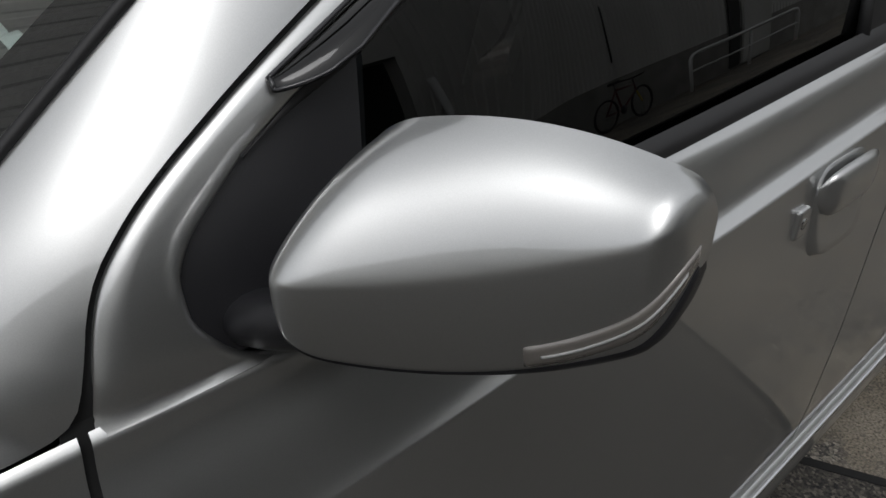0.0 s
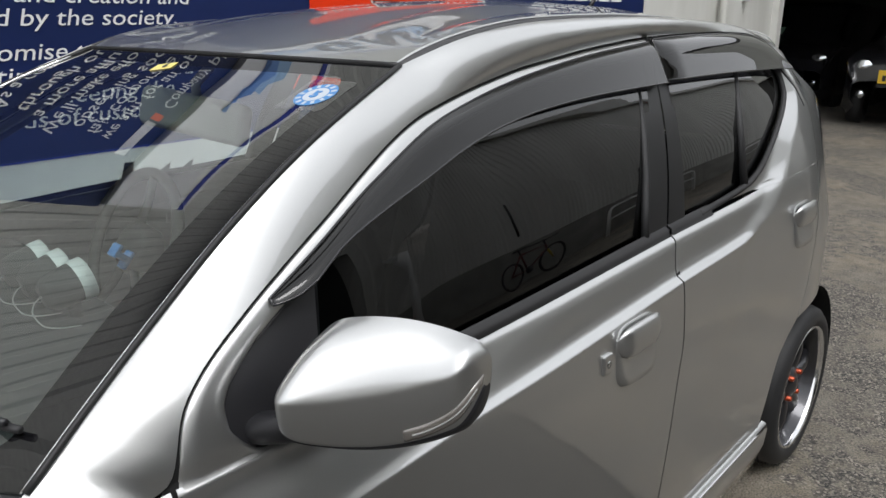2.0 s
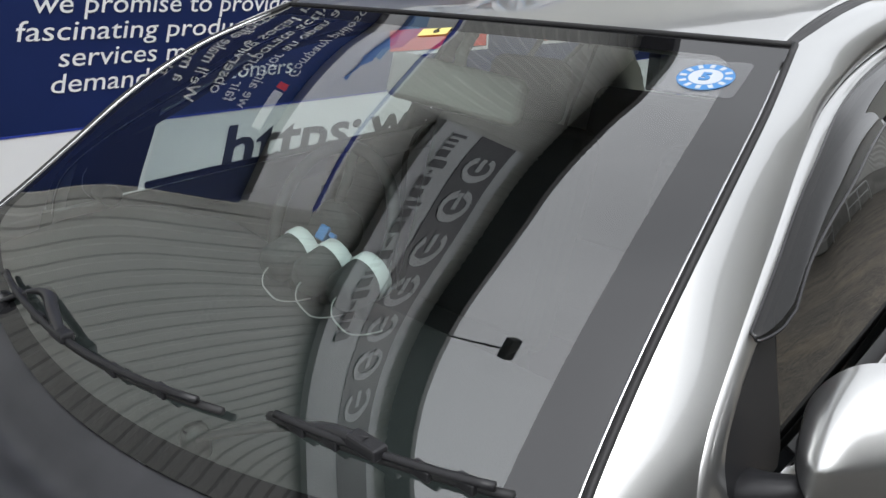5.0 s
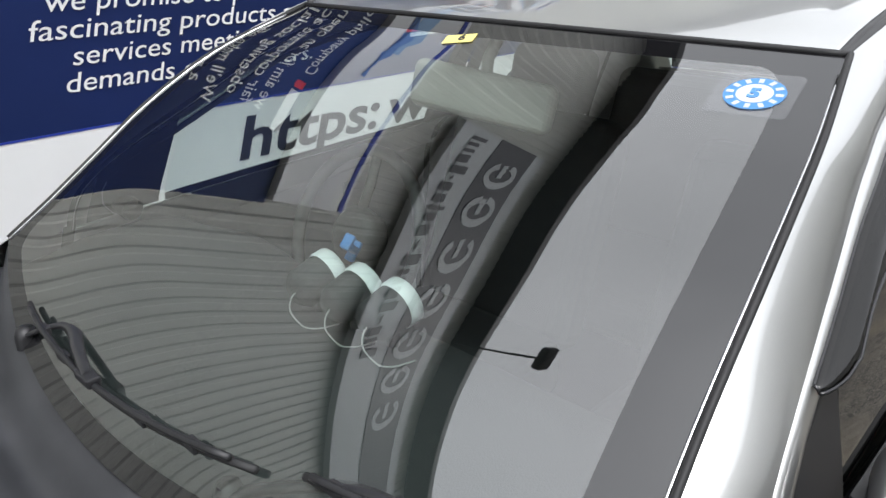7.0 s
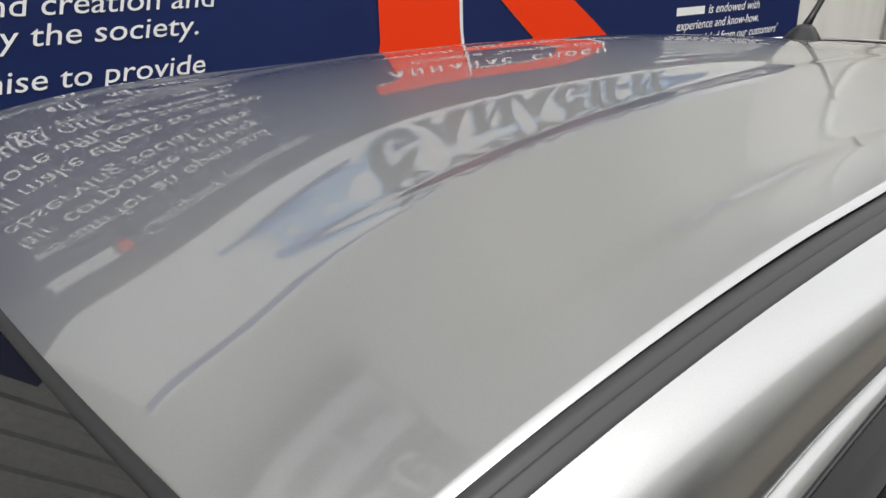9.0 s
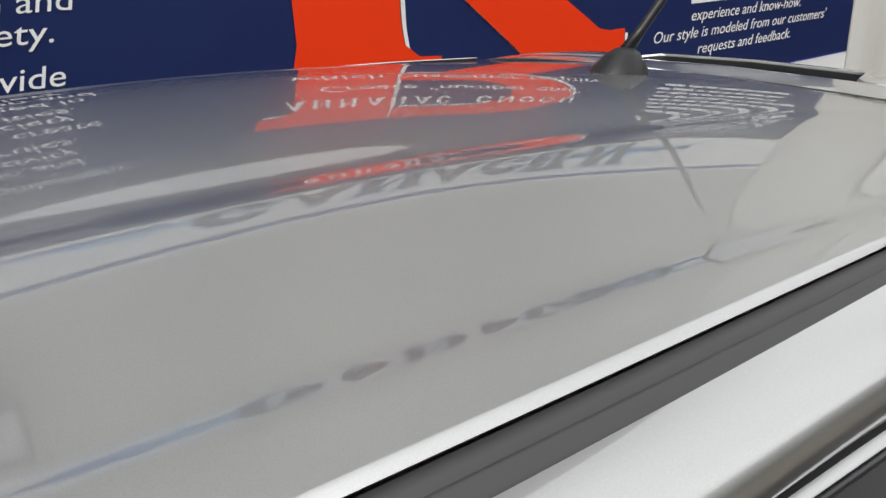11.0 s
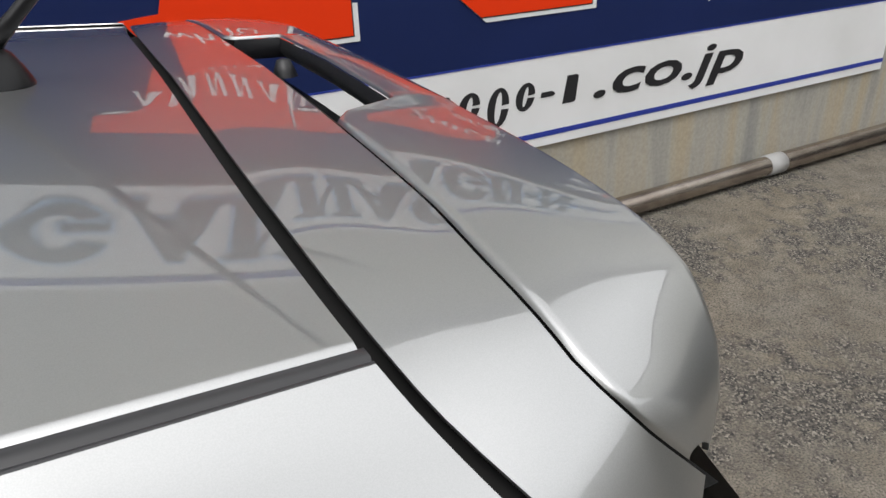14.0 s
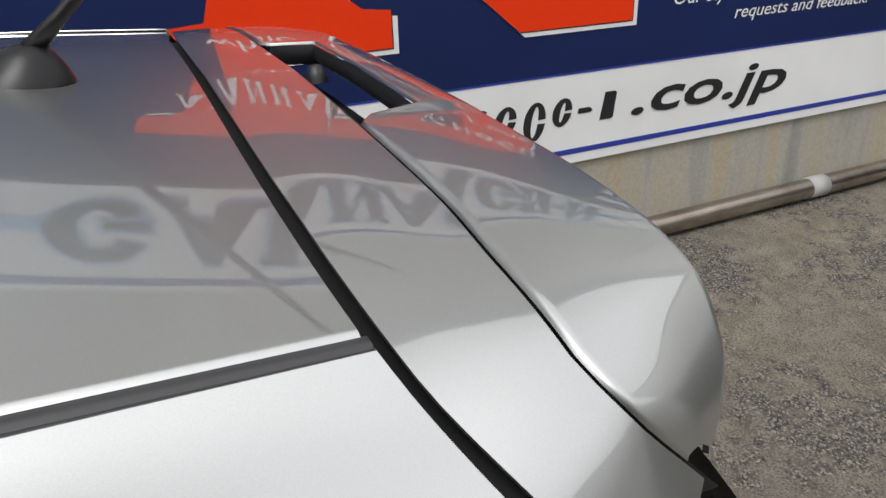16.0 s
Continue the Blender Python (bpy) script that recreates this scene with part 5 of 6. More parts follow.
# wipers
def wiper(k0, v0, k1, v1, pivot, bend):
    """A wiper: a pivot in the cowl, a flat cranked arm and a blade lying on the glass."""
    pts = [np.array(screen_pt(v0 + (v1 - v0) * u, k0 + (k1 - k0) * u, -0.010)) for u in np.linspace(0, 1, 20)]
    pv, bd, end = np.array(pivot), np.array(bend), pts[9] + np.array([-0.004, 0, 0.016])
    path = along([tuple(pv), tuple(pv + (bd - pv) * 0.5 + np.array([0, 0, 0.004])), tuple(bd), tuple(bd + (end - bd) * 0.6 + np.array([0, 0, 0.004])), tuple(end)], 24)
    rows = []
    for i, p in enumerate(path):
        w = 0.013 - 0.006 * i / 23
        rows.append([tuple(p + np.array([dx * w, 0, dz])) for dx, dz in ((-1, -0.004), (-0.8, 0.002), (0.0, 0.0035), (0.8, 0.002), (1, -0.004), (0, -0.005))])
    w = sheet("wiper", rows, WIPER_ARM, car, "dark grey wiper arm", close=True)
    tube("blade", pts, 0.0045, RUBBER, w, "", sides=6)
    tube("blade_frame", [tuple(p + np.array([-0.004, 0, 0.008])) for p in pts[1:19]], 0.0042, BLACK_TRIM, w, "", sides=6)
    for q in (3, 6, 13, 16):
        box("clip", (-0.006, -0.012, -0.004), (0.006, 0.012, 0.007), BLACK_TRIM, w, "", 0.002, m=Matrix.Translation(tuple(pts[q])))
    box("hinge", (-0.009, -0.020, -0.005), (0.009, 0.020, 0.008), BLACK_TRIM, w, "", 0.003, m=Matrix.Translation(tuple(pts[9] + np.array([-0.003, 0, 0.010]))))
    lathe("pivot_cap", [(0.0, 0.014), (0.012, 0.012), (0.016, 0.0), (0.016, -0.02)], BLACK_TRIM, w, "", Matrix.Translation(tuple(pv)), 16)


WIPER_ARM = material("satin_black_wiper_paint", (0.022, 0.022, 0.024), 0.34)
wiper(0.55, 0.064, -0.41, 0.123, (0.187, 0.290, 0.950), (0.222, 0.215, 0.982))
wiper(-0.50, 0.141, -0.92, 0.097, (0.208, -0.205, 0.952), (0.257, -0.328, 1.002))

# hatch top, spoiler and tail
GAPC = [(2.316, 0.0, 1.397), (2.316, 0.208, 1.392), (2.320, 0.375, 1.382), (2.330, 0.474, 1.366), (2.353, 0.522, 1.340), (2.384, 0.545, 1.300), (2.400, 0.553, 1.280)]
GROOVE = [(2.404, 0.0, 1.396), (2.404, 0.203, 1.391), (2.405, 0.333, 1.384), (2.401, 0.422, 1.377), (2.402, 0.477, 1.365), (2.417, 0.504, 1.344), (2.454, 0.512, 1.304)]
WING_END = [(2.518, 0.0, 1.383), (2.518, 0.116, 1.382), (2.517, 0.275, 1.379), (2.514, 0.383, 1.372), (2.510, 0.436, 1.359), (2.503, 0.462, 1.342), (2.482, 0.490, 1.325), (2.452, 0.512, 1.306)]


def both(c, n):
    h = along(c, n)
    far = np.array([(x, y, z + 2 * float(lean(2.32)) * y * min(1.0, y / 0.3)) for x, y, z in h])
    return np.concatenate([h[::-1] * np.array([1, -1, 1]), far[1:]])


n = 40
g0, g1, g2 = both(GAPC, n), both(GROOVE, n), both(WING_END, n)
rows = [[tuple(a + (b - a) * w + np.array([0, 0, 0.0015 * math.sin(math.pi * w)])) for w in np.linspace(0, 1, 8)] for a, b in zip(g0 + np.array([0.0055, 0, 0.001]), g1 - np.array([0.002, 0, 0]))]
hatch = sheet("tailgate_top", rows, SILVER, car, "silver upper tailgate panel", 0.002, flip=True)
sheet("tailgate_gap", [[tuple(p + np.array([d, 0, -0.012])) for d in (-0.014, 0.02)] for p in g0], GAP, car, "", 0, flip=True)
sheet("groove_dark", [[tuple(p + np.array([d, 0, -0.009])) for d in (-0.008, 0.010)] for p in g1], GAP, car, "", 0, flip=True)
# spoiler wing with its slot
top, shade_strip = [], []
for a, b in zip(g1, g2):
    y = abs(a[1])
    k = 1 / (1 + math.exp((y - 0.172) / 0.0025))
    a2 = a + np.array([0.0015 + 0.0565 * k, 0, 0.003])
    row = []
    for w in (0, 0.006, 0.014, 0.03, 0.06, 0.1, 0.2, 0.35, 0.5, 0.65, 0.8, 0.9, 0.94, 0.97, 0.986, 0.994, 1.0):
        p = a2 + (b - a2) * w
        row.append(tuple(p + np.array([0, 0, 0.0035 * math.sin(math.pi * w) - 0.003 * max(0, 1 - w / 0.03)**2 - 0.004 * max(0, 1 - (1 - w) / 0.03)**2])))
    # black strip in the slot: its inner wall's shade, put in as colour
    if y < 0.176:
        shade_strip.append([tuple(a2 + np.array(v)) for v in ((-0.0008, 0, -0.0035), (-0.0025, 0, -0.010), (-0.0030, 0, -0.018), (0.004, 0, -0.026))])
    if b[0] - a2[0] > 0.0035:
        top.append(row)
wing = sheet("roof_spoiler", top, SILVER, car, "silver roof spoiler with a slot behind the tailgate", 0.003, flip=False)
sheet("slot_shade", shade_strip, BLACK_TRIM, wing, "black strip standing for shade on the spoiler slot wall", 0, flip=False)
lathe("washer_nozzle", [(0.0, 0.018), (0.007, 0.016), (0.011, 0.006), (0.013, 0.0)], BLACK_TRIM, car, "black washer nozzle", Matrix.Translation((2.437, 0.06, 1.372)), 16)
# tail: glass, tailgate and bumper
rows = []
for z, x, w in ((1.338, 2.452, 0.44), (1.30, 2.47, 0.49), (1.20, 2.53, 0.535), (1.08, 2.60, 0.57), (1.02, 2.63, 0.585)):
    rows.append([(x + 0.02 * (1 - k * k), k * w, z) for k in np.linspace(-1, 1, 21)])
sheet("tailgate_glass", rows, TINTED, car, "dark tailgate glass")
rows = []
for z, x, w in ((1.02, 2.63, 0.62), (0.9, 2.68, 0.64), (0.75, 2.71, 0.64), (0.6, 2.73, 0.63), (0.45, 2.76, 0.60), (0.25, 2.74, 0.58), (0.2, 2.70, 0.56)):
    rows.append([(x + 0.03 * (1 - k**4) - 0.03, k * w, z) for k in np.linspace(-1, 1, 25)])
sheet("tailgate_and_bumper", rows, SILVER, car, "silver tailgate and bumper", 0.002)

# aerial
AERIAL = material("black_aerial_plastic", (0.008, 0.008, 0.009), 0.33, spec=0.35)
aer = lathe("aerial", [(0.0, 0.052), (0.013, 0.050), (0.024, 0.040), (0.036, 0.022), (0.045, 0.006), (0.047, 0.0), (0.040, -0.02)], AERIAL, car, "black aerial base", Matrix.Translation((2.174, -0.018, 1.4105)) @ Matrix(((0.95, 0, 0.25, 0), (0, 0.75, 0, 0), (0, 0, 0.66, 0), (0, 0, 0, 1))), 32)
tube("aerial_mast", [(2.184, -0.018, 1.434), (2.215, -0.018, 1.462), (2.33, -0.018, 1.57), (2.50, -0.018, 1.73)], [0.009, 0.006, 0.005, 0.004], AERIAL, aer, "", sides=10)

# wheels
def wheel(cx, s):
    M = Matrix.Translation((cx, s * 0.718, RZ)) @ pose(0, 0, 0, 90 if s < 0 else -90)
    w = lathe("wheel", [(0.203, -0.17), (0.235, -0.172), (0.258, -0.16), (0.268, -0.13), (0.268, -0.035), (0.262, -0.015), (0.245, 0.0), (0.225, 0.004), (0.206, -0.004), (0.203, -0.02), (0.203, -0.17)], RUBBER, car, "black low-profile tyre", M, 64)
    lathe("rim", [(0.207, -0.006), (0.204, 0.0), (0.198, -0.002), (0.195, -0.010), (0.194, -0.016)], CHROME, w, "polished rim lip", M, 64)
    lathe("barrel", [(0.194, -0.016), (0.187, -0.040), (0.180, -0.06), (0.176, -0.16)], RIM_DARK, w, "dark inner rim", M, 64)
    lathe("drum", [(0.0, -0.085), (0.11, -0.085), (0.125, -0.10), (0.125, -0.16), (0.176, -0.16)], GAP, w, "dark brake drum", M, 40)
    for i in range(6):
        a = i * 60 + 12
        R = M @ pose(0, 0, 0, 0, 0, a)
        sp = []
        for r, hw, z in ((0.045, 0.030, -0.040), (0.08, 0.022, -0.032), (0.12, 0.020, -0.030), (0.16, 0.024, -0.038), (0.187, 0.030, -0.046)):
            sp.append([tuple(R @ Vector((r, y, z + dz))) for y, dz in ((-hw, -0.022), (-hw * 0.8, -0.002), (0, 0.004), (hw * 0.8, -0.002), (hw, -0.022))])
        sheet("spoke", sp, RIM_DARK, w, "dark grey spoke")
    lathe("hub", [(0.0, -0.018), (0.022, -0.020), (0.030, -0.026), (0.060, -0.036), (0.066, -0.06)], RIM_DARK, w, "", M, 32)
    for i in range(4):
        a = radians(45 + 90 * i)
        lathe("wheel_nut", [(0.0, 0.006), (0.006, 0.006), (0.0085, 0.003), (0.009, -0.02)], NUT, w, "orange wheel nut", M @ Matrix.Translation((0.05 * math.cos(a), 0.05 * math.sin(a), -0.024)), 12)


for cx in (RX, FX):
    for s in (-1, 1):
        wheel(cx, s)
# underbody and cabin shell
box("underbody", (-0.5, -0.62, 0.14), (2.6, 0.62, 0.22), GAP, car)
cabin_floor = box("cabin_floor", (0.2, -0.66, 0.22), (2.55, 0.66, 0.30), INTERIOR, car, "dark cabin floor")
box("bulkhead", (0.10, -0.64, 0.22), (0.16, 0.64, 0.86), INTERIOR, car)
rows = []
for x in np.linspace(0.90, 2.30, 20):
    ye = float(mould_in_y(x)) + 0.03
    rows.append([(x, k * ye, roof_z(x, 0.9 * k * ye) - 0.04) for k in np.linspace(-1, 1, 13)])
sheet("headliner", rows, HEADLINER, car, "pale grey headliner", 0.004, flip=True)
# dashboard
rows = []
for y in np.linspace(-0.62, 0.62, 40):
    bulge = 0.035 * math.exp(-((y - 0.33) / 0.16)**2)
    rows.append([(0.19 + 0.05 * abs(y), y, 0.90), (0.27 + 0.05 * abs(y), y, 0.925), (0.40, y, 0.945 + bulge * 0.5), (0.52, y, 0.950 + bulge), (0.60, y, 0.935 + bulge), (0.635, y, 0.89), (0.64, y, 0.80), (0.60, y, 0.65), (0.52, y, 0.55)])
sheet("dashboard", rows, INTERIOR, car, "dark grey dashboard", 0.004)
# three gauge pods on the dashboard
for i, (gx_, gy_) in enumerate(((0.528, -0.103), (0.526, -0.028), (0.524, 0.049))):
    G_ = Matrix.Translation((gx_, gy_, 1.005)) @ pose(0, 0, 0, 0, 78, 0)
    pod = lathe("gauge_pod", [(0.0, -0.05), (0.020, -0.048), (0.030, -0.036), (0.033, 0.0), (0.033, 0.018)], INTERIOR, car, "small round gauge pod", G_, 28)
    lathe("bezel", [(0.034, 0.004), (0.0355, 0.008), (0.0355, 0.026), (0.030, 0.027), (0.028, 0.022)], WHITE_PLASTIC, pod, "pale gauge bezel", G_, 28)
    tube("gauge_wire", [tuple(p) for p in along([(gx_ - 0.035, gy_, 1.0), (gx_ - 0.058, gy_ - 0.008, 0.994), (gx_ - 0.072, gy_ - 0.025, 0.980), (gx_ - 0.068, gy_ - 0.045, 0.966), (gx_ - 0.045, gy_ - 0.056, 0.958), (gx_ - 0.015, gy_ - 0.06, 0.955)], 24)], 0.0012, PIPE_BAND, pod, "pale grey gauge wire", sides=6)
    tube("stalk", [(gx_, gy_, 0.985), (gx_, gy_, 0.945)], 0.010, INTERIOR, pod, "", sides=10)
# steering wheel on the far side, seats
SW = Matrix.Translation((0.84, 0.35, 0.90)) @ pose(0, 0, 0, 0, -66, 0)
swh = tube("steering_wheel", [SW @ Vector((0.18 * math.cos(a), 0.18 * math.sin(a), 0)) for a in np.linspace(0, 2 * math.pi, 41)[:-1]], 0.014, RUBBER, car, "black steering wheel", sides=10, closed=True)
lathe("wheel_boss", [(0.0, 0.02), (0.05, 0.018), (0.065, 0.0), (0.05, -0.05)], RUBBER, swh, "", SW, 20)
for a in (0, 150, 210):
    tube("wheel_spoke", [SW @ pose(0, 0, 0, 0, 0, a) @ Vector((r, 0, z)) for r, z in ((0.05, 0.0), (0.11, -0.005), (0.175, 0))], 0.011, RUBBER, swh, "", sides=8)
TG = Matrix.Translation((0.782, 0.295, 0.905)) @ pose(0, 0, 0, 20, 35, 30)
tag = box("blue_tag", (-0.022, -0.011, -0.008), (0.024, 0.011, 0.008), BLUE_TAG, car, "bright blue clip on the steering column", 0.004, m=TG)
box("clip_head", (0.018, -0.010, -0.024), (0.032, 0.010, 0.020), BLUE_TAG, tag, "", 0.004, m=TG)
box("clip_foot", (-0.030, -0.011, -0.010), (-0.016, 0.011, 0.022), BLUE_TAG, tag, "", 0.004, m=TG)
for y in (-0.34, 0.34):
    for x0 in (1.02, 1.78):
        if x0 > 1.5 and y > 0:
            continue
        w = 0.25 if x0 < 1.5 else 0.55
        yc = y if x0 < 1.5 else 0.0
        cush = box("seat_cushion", (x0 - 0.22, yc - w, 0.42), (x0 + 0.26, yc + w, 0.58), FABRIC, car, "charcoal seat", 0.05, segments=4)
        box("seat_back", (-0.06, -w, 0.0), (0.06, w, 0.58), FABRIC, car, "charcoal seat back", 0.05, m=Matrix.Translation((x0 + 0.27, yc, 0.52)) @ pose(0, 0, 0, 0, 18, 0), segments=4)
        if x0 < 1.5:
            box("head_rest", (-0.045, -0.12, 0.0), (0.045, 0.12, 0.17), FABRIC, car, "charcoal head rest", 0.04, m=Matrix.Translation((x0 + 0.46, yc, 1.06)) @ pose(0, 0, 0, 0, 14, 0), segments=4)
# inside mirror and stickers on the windscreen
RM = Matrix.Translation((0.836, 0.006, 1.236)) @ pose(0, 0, 0, 8, 10, 21)
rvm = box("inside_mirror", (-0.020, -0.122, -0.039), (0.020, 0.122, 0.039), HEADLINER, car, "pale grey back of the inside mirror", 0.016, m=RM, segments=4)
tube("mirror_stem", [RM @ Vector((0, 0, 0.03)), RM @ Vector((-0.01, 0, 0.06)), RM @ Vector((0.03, 0, 0.10))], 0.010, HEADLINER, rvm, "", sides=10)
# stickers on the windscreen, from inside
def on_glass(v, k, sink):
    p = Vector(screen_pt(v, k, sink))
    a = (Vector(screen_pt(v, k + 0.02, sink)) - Vector(screen_pt(v, k - 0.02, sink))).normalized()
    b = (Vector(screen_pt(v + 0.02, k, sink)) - Vector(screen_pt(v - 0.02, k, sink))).normalized()
    n = a.cross(b).normalized()
    b = n.cross(a)
    if n.z < 0:
        a, n = -a, -n
    return Matrix(((a.x, b.x, n.x, p.x), (a.y, b.y, n.y, p.y), (a.z, b.z, n.z, p.z), (0, 0, 0, 1)))


def disc(name, r, m, mat, parent, label="", r0=0.0, z=0.0):
    return lathe(name, [(r0, z), (r, z)], mat, parent, label, m, 40)


SM = on_glass(0.897, -0.848, -0.0012)
FROST = glass("clear_sticker_film", (0.95, 0.955, 0.965), 0.012)
st = from_lists("round_sticker", [SM @ Vector((x, y, -0.0004)) for x, y in ((-0.045, -0.040), (-0.040, -0.045), (0.040, -0.045), (0.045, -0.040), (0.045, 0.040), (0.040, 0.045), (-0.040, 0.045), (-0.045, 0.040))], [tuple(range(8))], FROST, car, "clear film with a round blue date sticker")
disc("blue_ring", 0.0335, SM, STICKER_BLUE, st, "round blue sticker")
disc("white_centre", 0.020, SM, STICKER_WHITE, st, "white centre", 0.0, 0.0003)
for i in range(12):
    a = 2 * math.pi * i / 12
    box("mark", (-0.0028, -0.0042, 0.0003), (0.0028, 0.0042, 0.0006), STICKER_WHITE, st, m=SM @ pose(0.0268 * math.cos(a), 0.0268 * math.sin(a), 0, 0, 0, math.degrees(a) - 90))
me_ = lettering("numeral", "5", 0.026, (0, 0, 0), STICKER_BLUE, st, SM @ Matrix.Translation((0, -0.009, 0.0008)) @ pose(0, 0, 0, -90), "CENTER", 0, 0.0012)
YM = on_glass(0.945, 0.026, -0.0012)
yt = box("small_tag", (-0.026, -0.013, 0), (0.026, 0.013, 0.0004), YELLOW_TAG, car, "small yellow tag with a numeral", m=YM @ pose(0, 0, 0, 0, 0, 18))
lettering("numeral", "6", 0.024, (0, 0, 0), BLACK_INK, yt, YM @ pose(0, 0, 0, 0, 0, 18) @ Matrix.Translation((0.004, -0.006, 0.001)) @ pose(0, 0, 0, -90), "CENTER", 0, 0.0005)

# ---- the other side of the yard ----
OY = -7.6
wall_b = thing("wall_far_side", (6, OY, 0), "workshop wall of ribbed siding with a dark open bay", "wall", kind="structure")
OPP = Matrix.Translation((0, OY, 0)) @ pose(0, 0, 0, 0, 0, 180)


def obox(name, x0, x1, z0, z1, y0, y1, mat, parent, label="", bevel=0.0):
    return box(name, (x0, OY - y1, z0), (x1, OY - y0, z1), mat, parent, label, bevel)


obox("concrete_base", 5.6, 26, 0, 0.98, 0.0, 0.3, FAR_CONCRETE, wall_b, "grey concrete base")
siding("ribbed_siding", -26, -5.6, 0.98, 5.6, 0.14, 0.018, FAR_SIDING, wall_b, OPP, 0.03)
obox("backing", 5.6, 26, 0.98, 5.6, 0.05, 0.3, FAR_SIDING, wall_b)
siding("ribbed_siding", 4.5, 20, 0.0, 5.6, 0.14, 0.018, FAR_SIDING, wall_b, OPP, 0.03)
obox("backing", -20, -4.5, 0, 5.6, 0.05, 0.3, FAR_SIDING, wall_b)
obox("bay_head", -4.5, 5.6, 3.1, 5.6, 0.0, 0.3, FAR_SIDING, wall_b)
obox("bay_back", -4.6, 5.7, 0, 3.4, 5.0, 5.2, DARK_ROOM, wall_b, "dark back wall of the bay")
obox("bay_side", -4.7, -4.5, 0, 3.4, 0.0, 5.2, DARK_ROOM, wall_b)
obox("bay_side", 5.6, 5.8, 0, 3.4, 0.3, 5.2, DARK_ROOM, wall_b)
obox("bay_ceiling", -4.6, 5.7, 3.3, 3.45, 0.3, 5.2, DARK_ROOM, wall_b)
obox("eave", -20, 26, 5.6, 5.75, -0.15, 6, FAR_SIDING, wall_b, "pale eave")
# workshop door leaf and post by the bay
obox("door_leaf", 13.6, 14.6, 0.05, 2.05, -0.05, 0.0, WHITE_WALL, wall_b, "grey door leaf", 0.01)
obox("door_gap", 13.2, 13.5, 0.05, 2.05, -0.03, 0.0, DARK_ROOM, wall_b)
tube("post", [(6.1, OY + 0.35, 0.0), (5.95, OY + 0.2, 1.2), (5.8, OY + 0.1, 2.4)], 0.05, RAIL_WHITE, wall_b, "leaning white post", sides=10)

# white guard rails
def guard_rail(x0):
    rail = thing("guard_rail", (x0 + 1.8, OY + 0.5, 0), "white tubular steel guard rail in front of the wall", "rail", "guard rails along the wall")
    ry, x1 = OY + 0.5, x0 + 3.62
    tube("top_rail", [(x0, ry, 0.0), (x0, ry, 0.62), (x0 + 0.02, ry, 0.74), (x0 + 0.10, ry, 0.81), (x0 + 0.22, ry, 0.83), (x1 - 0.22, ry, 0.83), (x1 - 0.10, ry, 0.81), (x1 - 0.02, ry, 0.74), (x1, ry, 0.62), (x1, ry, 0.0)], 0.038, RAIL_WHITE, rail, sides=12)
    tube("mid_rail", [(x0, ry, 0.45), (x1, ry, 0.45)], 0.022, RAIL_WHITE, rail, sides=10)
    tube("post", [(x0 + 1.8, ry, 0.0), (x0 + 1.8, ry, 0.83)], 0.030, RAIL_WHITE, rail, sides=10)


guard_rail(11.2)
guard_rail(17.6)


# bicycle leaning at the wall
def bicycle(x, y):
    b = thing("bicycle", (x, y, 0), "dark mountain bicycle with black tyres standing by the wall", "bicycle")
    dark, red = material("dark_red_bike_paint", (0.10, 0.015, 0.012), 0.35), material("yellow_bike_paint", (0.5, 0.40, 0.04), 0.4)
    for cx in (x - 0.52, x + 0.52):
        w = tube("wheel", [(cx + 0.315 * math.cos(a), y, 0.335 + 0.315 * math.sin(a)) for a in np.linspace(0, 2 * math.pi, 37)[:-1]], 0.022, RUBBER, b, "black tyre", sides=8, closed=True)
        for i in range(14):
            a = 2 * math.pi * i / 14
            tube("spoke", [(cx, y, 0.335), (cx + 0.30 * math.cos(a), y, 0.335 + 0.30 * math.sin(a))], 0.0018, CHROME, w, sides=4)
    P = {"bb": (x - 0.08, y, 0.32), "seat": (x - 0.22, y, 0.78), "head": (x + 0.33, y, 0.74), "rear": (x - 0.52, y, 0.335), "front": (x + 0.52, y, 0.335), "low": (x + 0.36, y, 0.62)}
    for a, c, m_ in (("bb", "seat", dark), ("bb", "low", dark), ("seat", "head", dark), ("bb", "rear", dark), ("seat", "rear", dark), ("low", "front", red), ("head", "low", dark)):
        tube("frame_tube", [P[a], P[c]], 0.018, m_, b, sides=8)
    tube("seat_post", [P["seat"], (x - 0.25, y, 0.90)], 0.013, CHROME, b, sides=8)
    box("saddle", (-0.13, -0.06, -0.025), (0.13, 0.06, 0.025), BLACK_TRIM, b, "black saddle", 0.02, m=Matrix.Translation((x - 0.24, y, 0.92)))
    tube("stem", [P["head"], (x + 0.30, y, 0.88)], 0.014, BLACK_TRIM, b, sides=8)
    tube("handlebar", [(x + 0.28, y - 0.29, 0.90), (x + 0.32, y - 0.10, 0.88), (x + 0.32, y + 0.10, 0.88), (x + 0.28, y + 0.29, 0.90)], 0.012, BLACK_TRIM, b, sides=8)
    lathe("chainring", [(0.0, 0.0), (0.09, 0.0), (0.09, 0.004), (0.0, 0.004)], BLACK_TRIM, b, "", Matrix.Translation((x - 0.08, y + 0.04, 0.32)) @ pose(0, 0, 0, 90), 24)


bicycle(8.9, OY + 0.55)
tube("wall_bracket", [(9.3, OY + 0.05, 2.7), (9.2, OY + 0.12, 1.9), (9.25, OY + 0.1, 1.3)], 0.02, BLACK_TRIM, wall_b, "thin dark wall bracket", sides=8)

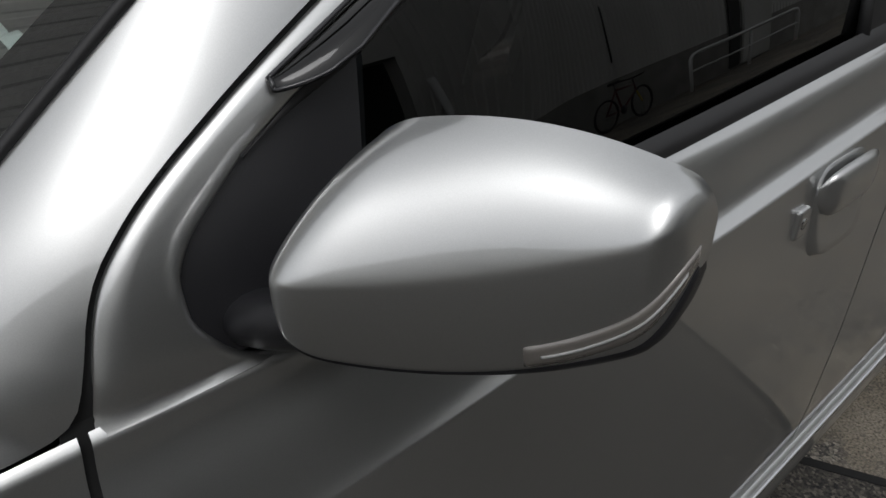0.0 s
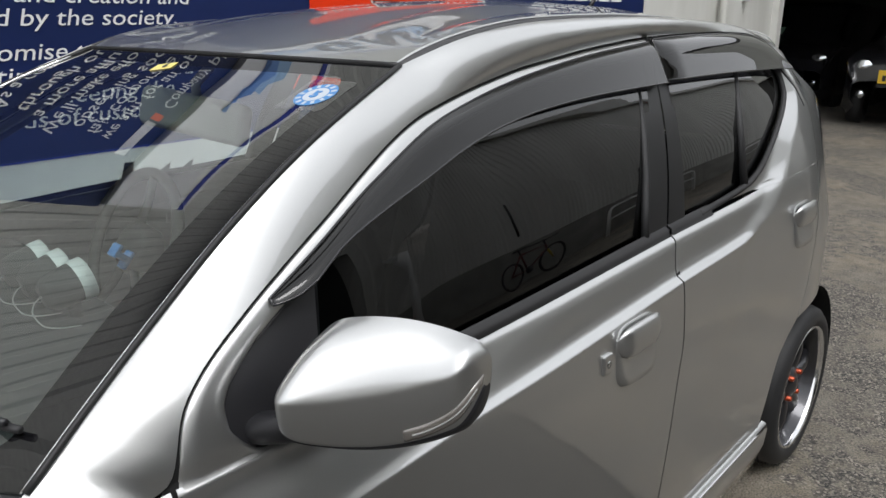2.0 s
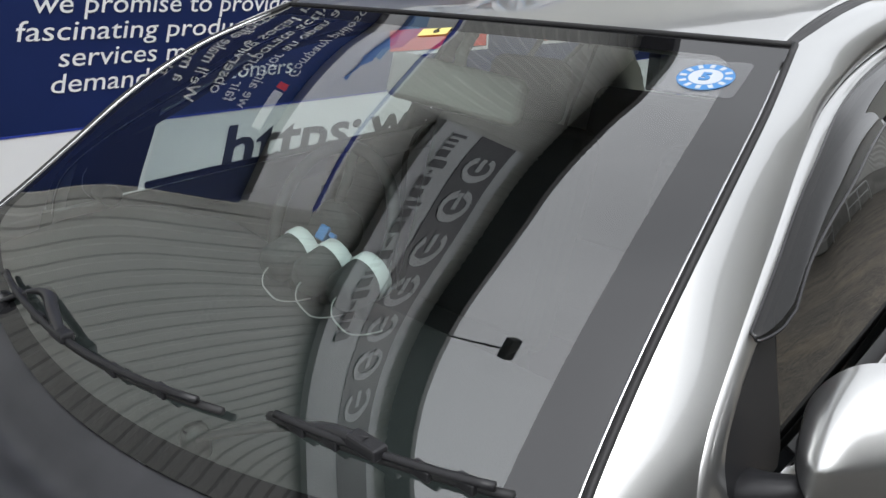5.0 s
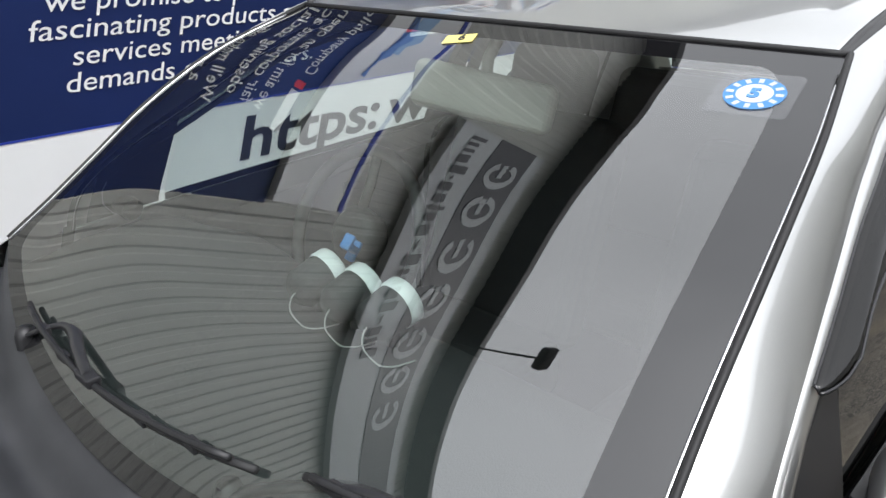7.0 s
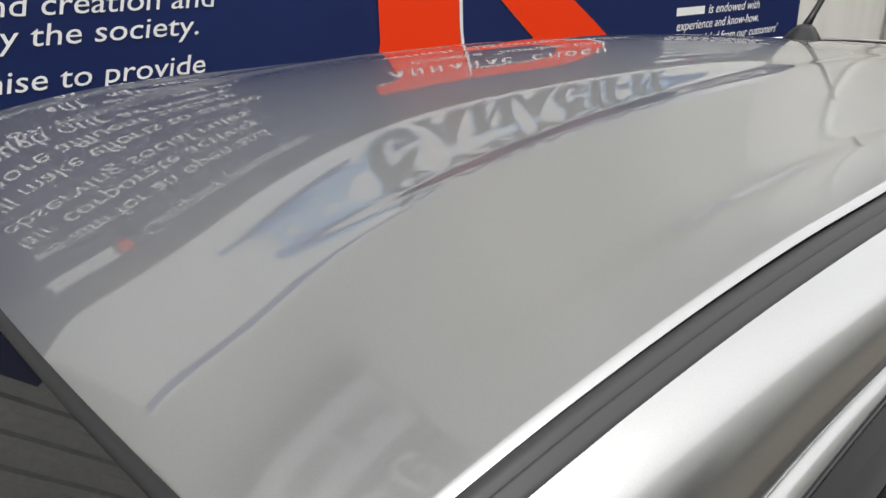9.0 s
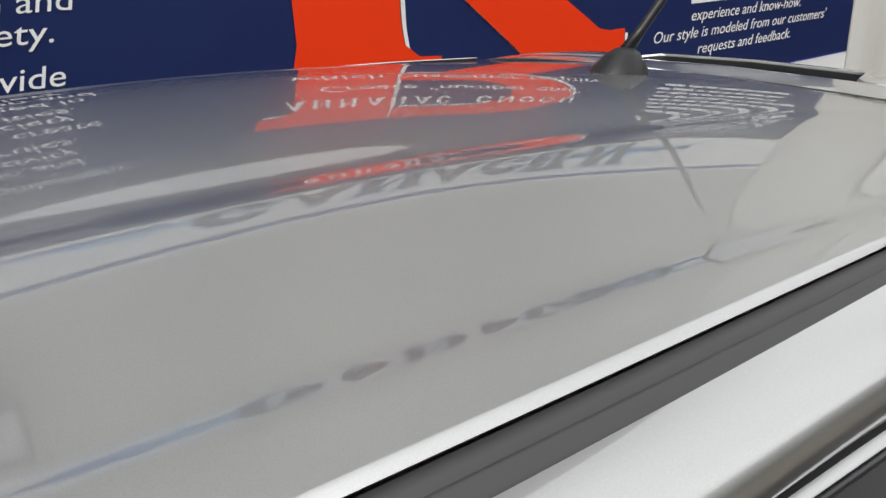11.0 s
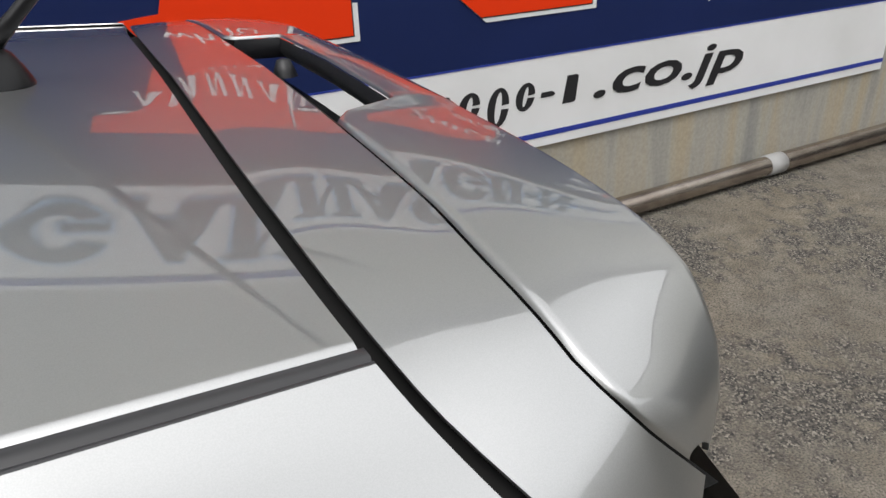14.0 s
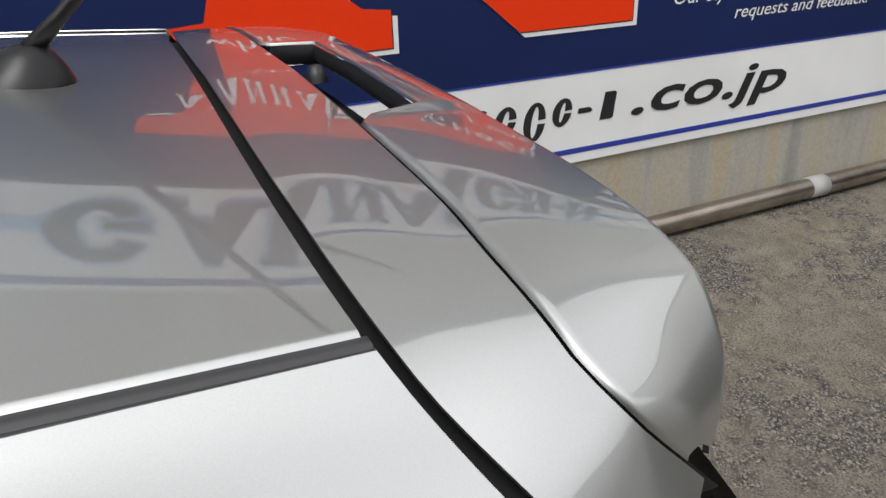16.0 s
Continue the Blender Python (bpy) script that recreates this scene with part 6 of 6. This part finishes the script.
# ---- dark garage at the end of the yard ----
gar = thing("wall_garage", (10.3, 0, 0), "wide dark open garage at the end of the yard", "garage", kind="structure")
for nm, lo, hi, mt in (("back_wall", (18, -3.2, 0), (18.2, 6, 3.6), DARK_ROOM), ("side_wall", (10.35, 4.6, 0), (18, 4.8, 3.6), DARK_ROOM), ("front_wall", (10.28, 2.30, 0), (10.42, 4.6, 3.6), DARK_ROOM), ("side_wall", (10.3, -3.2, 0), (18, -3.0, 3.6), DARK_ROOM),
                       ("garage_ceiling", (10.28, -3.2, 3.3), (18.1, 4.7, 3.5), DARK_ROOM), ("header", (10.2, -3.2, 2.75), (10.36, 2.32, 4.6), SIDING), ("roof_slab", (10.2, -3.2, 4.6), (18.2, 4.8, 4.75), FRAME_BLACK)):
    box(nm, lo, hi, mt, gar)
box("door_post", (10.18, 2.16, 0), (10.30, 2.34, 3.0), WHITE_WALL, gar, "white door post", 0.01)
sw = tagged(box("switch_box", (5.95, -0.05, 1.58), (6.03, 0.03, 1.74), WHITE_PLASTIC, None, "", 0.008, m=WALL), "small white switch box on the painted wall", "switch")


# ---- parked dark cars ----
DARK_PAINT = material("black_car_paint", (0.012, 0.012, 0.014), 0.25, 0.2, 1.0, 0.03)
HEAD_GLASS = material("head_lamp_reflector", (0.7, 0.72, 0.75), 0.15, 0.9)
PLATE_YELLOW = material("yellow_plate", (0.75, 0.50, 0.04), 0.4)


def parked(x, y, label):
    c = thing("parked_car", (x + 1.6, y, 0), label, "car", "dark cars in the garage")
    keys = [(0.0, 0.30, 0.62, 0.60), (0.04, 0.22, 0.78, 0.68), (0.14, 0.18, 0.90, 0.725), (0.40, 0.18, 0.99, 0.735), (0.72, 0.18, 1.03, 0.735), (0.85, 0.18, 1.16, 0.735), (1.25, 0.18, 1.56, 0.73), (1.6, 0.18, 1.62, 0.73), (3.1, 0.18, 1.60, 0.73), (3.35, 0.2, 1.1, 0.70), (3.4, 0.3, 0.8, 0.62)]
    rows = []
    for kx, z0, z1, w in keys:
        belt = min(z1, 0.98)
        roof = 0.80 if z1 > 1.1 else 0.96
        rows.append([(x + kx, y + a, b) for a, b in ((-w * 0.9, z0), (-w, z0 + 0.08), (-w, belt - 0.06), (-w * 0.985, belt), (-w * (roof + 0.06), z1 - 0.05), (-w * roof * 0.9, z1), (0, z1 + 0.02), (w * roof * 0.9, z1), (w * (roof + 0.06), z1 - 0.05), (w * 0.985, belt), (w, belt - 0.06), (w, z0 + 0.08), (w * 0.9, z0))])
    sheet("body", rows, DARK_PAINT, c, "", 0.0)
    P = []
    for k in np.linspace(-1, 1, 9):
        P.append([(x + 0.74 + 0.53 * v, y + k * (0.66 - 0.10 * v), 1.045 + 0.52 * v + 0.006) for v in np.linspace(0.06, 0.94, 6)])
    sheet("windscreen", P, TINTED, c, "dark windscreen")
    from_lists("sticker", [(x + 0.80, y + 0.30, 1.145), (x + 0.80, y + 0.48, 1.145), (x + 0.90, y + 0.46, 1.245), (x + 0.90, y + 0.29, 1.245)], [(0, 1, 2, 3)], material("pale_green_card", (0.25, 0.45, 0.30), 0.6), c, "pale green price card")
    for s in (-1, 1):
        lathe("head_lamp", [(0.0, 0.0), (0.05, 0.01), (0.10, 0.04)], HEAD_GLASS, c, "clear head lamp", Matrix.Translation((x + 0.03, y + s * 0.52, 0.80)) @ pose(0, 0, 0, 0, 90, 0) @ Matrix.Diagonal((0.8, 1.1, 1, 1)), 20)
        lathe("fog_lamp", [(0.0, 0.0), (0.04, 0.01), (0.05, 0.03)], HEAD_GLASS, c, "small fog lamp", Matrix.Translation((x + 0.01, y + s * 0.50, 0.45)) @ pose(0, 0, 0, 0, 90, 0), 16)
        for wx in (0.62, 2.8):
            wm = Matrix.Translation((x + wx, y + s * 0.66, 0.27)) @ pose(0, 0, 0, 90 * -s)
            w = lathe("wheel", [(0.15, 0.06), (0.24, 0.07), (0.27, 0.03), (0.27, -0.1), (0.15, -0.12)], RUBBER, c, "black tyre", wm, 32)
            lathe("rim", [(0.0, 0.04), (0.10, 0.05), (0.155, 0.06), (0.16, 0.0)], RIM_DARK, w, "", wm, 24)
    pl = box("number_plate", (x - 0.02, y - 0.02, 0.60), (x - 0.005, y + 0.31, 0.765), PLATE_YELLOW, c, "yellow number plate with plain bars", 0.004)
    for i in range(4):
        box("bar", (x - 0.023, y + 0.02 + i * 0.066, 0.63), (x - 0.019, y + 0.062 + i * 0.066, 0.70), BLACK_INK, pl)
    box("grille", (x - 0.012, y - 0.32, 0.55), (x + 0.03, y + 0.32, 0.585), BLACK_TRIM, c, "black grille", 0.004)


parked(10.95, 0.75, "black boxy kei car with a yellow plate, parked in the garage")
parked(12.4, 2.75, "black kei wagon with clear head lamps, parked deep in the garage")
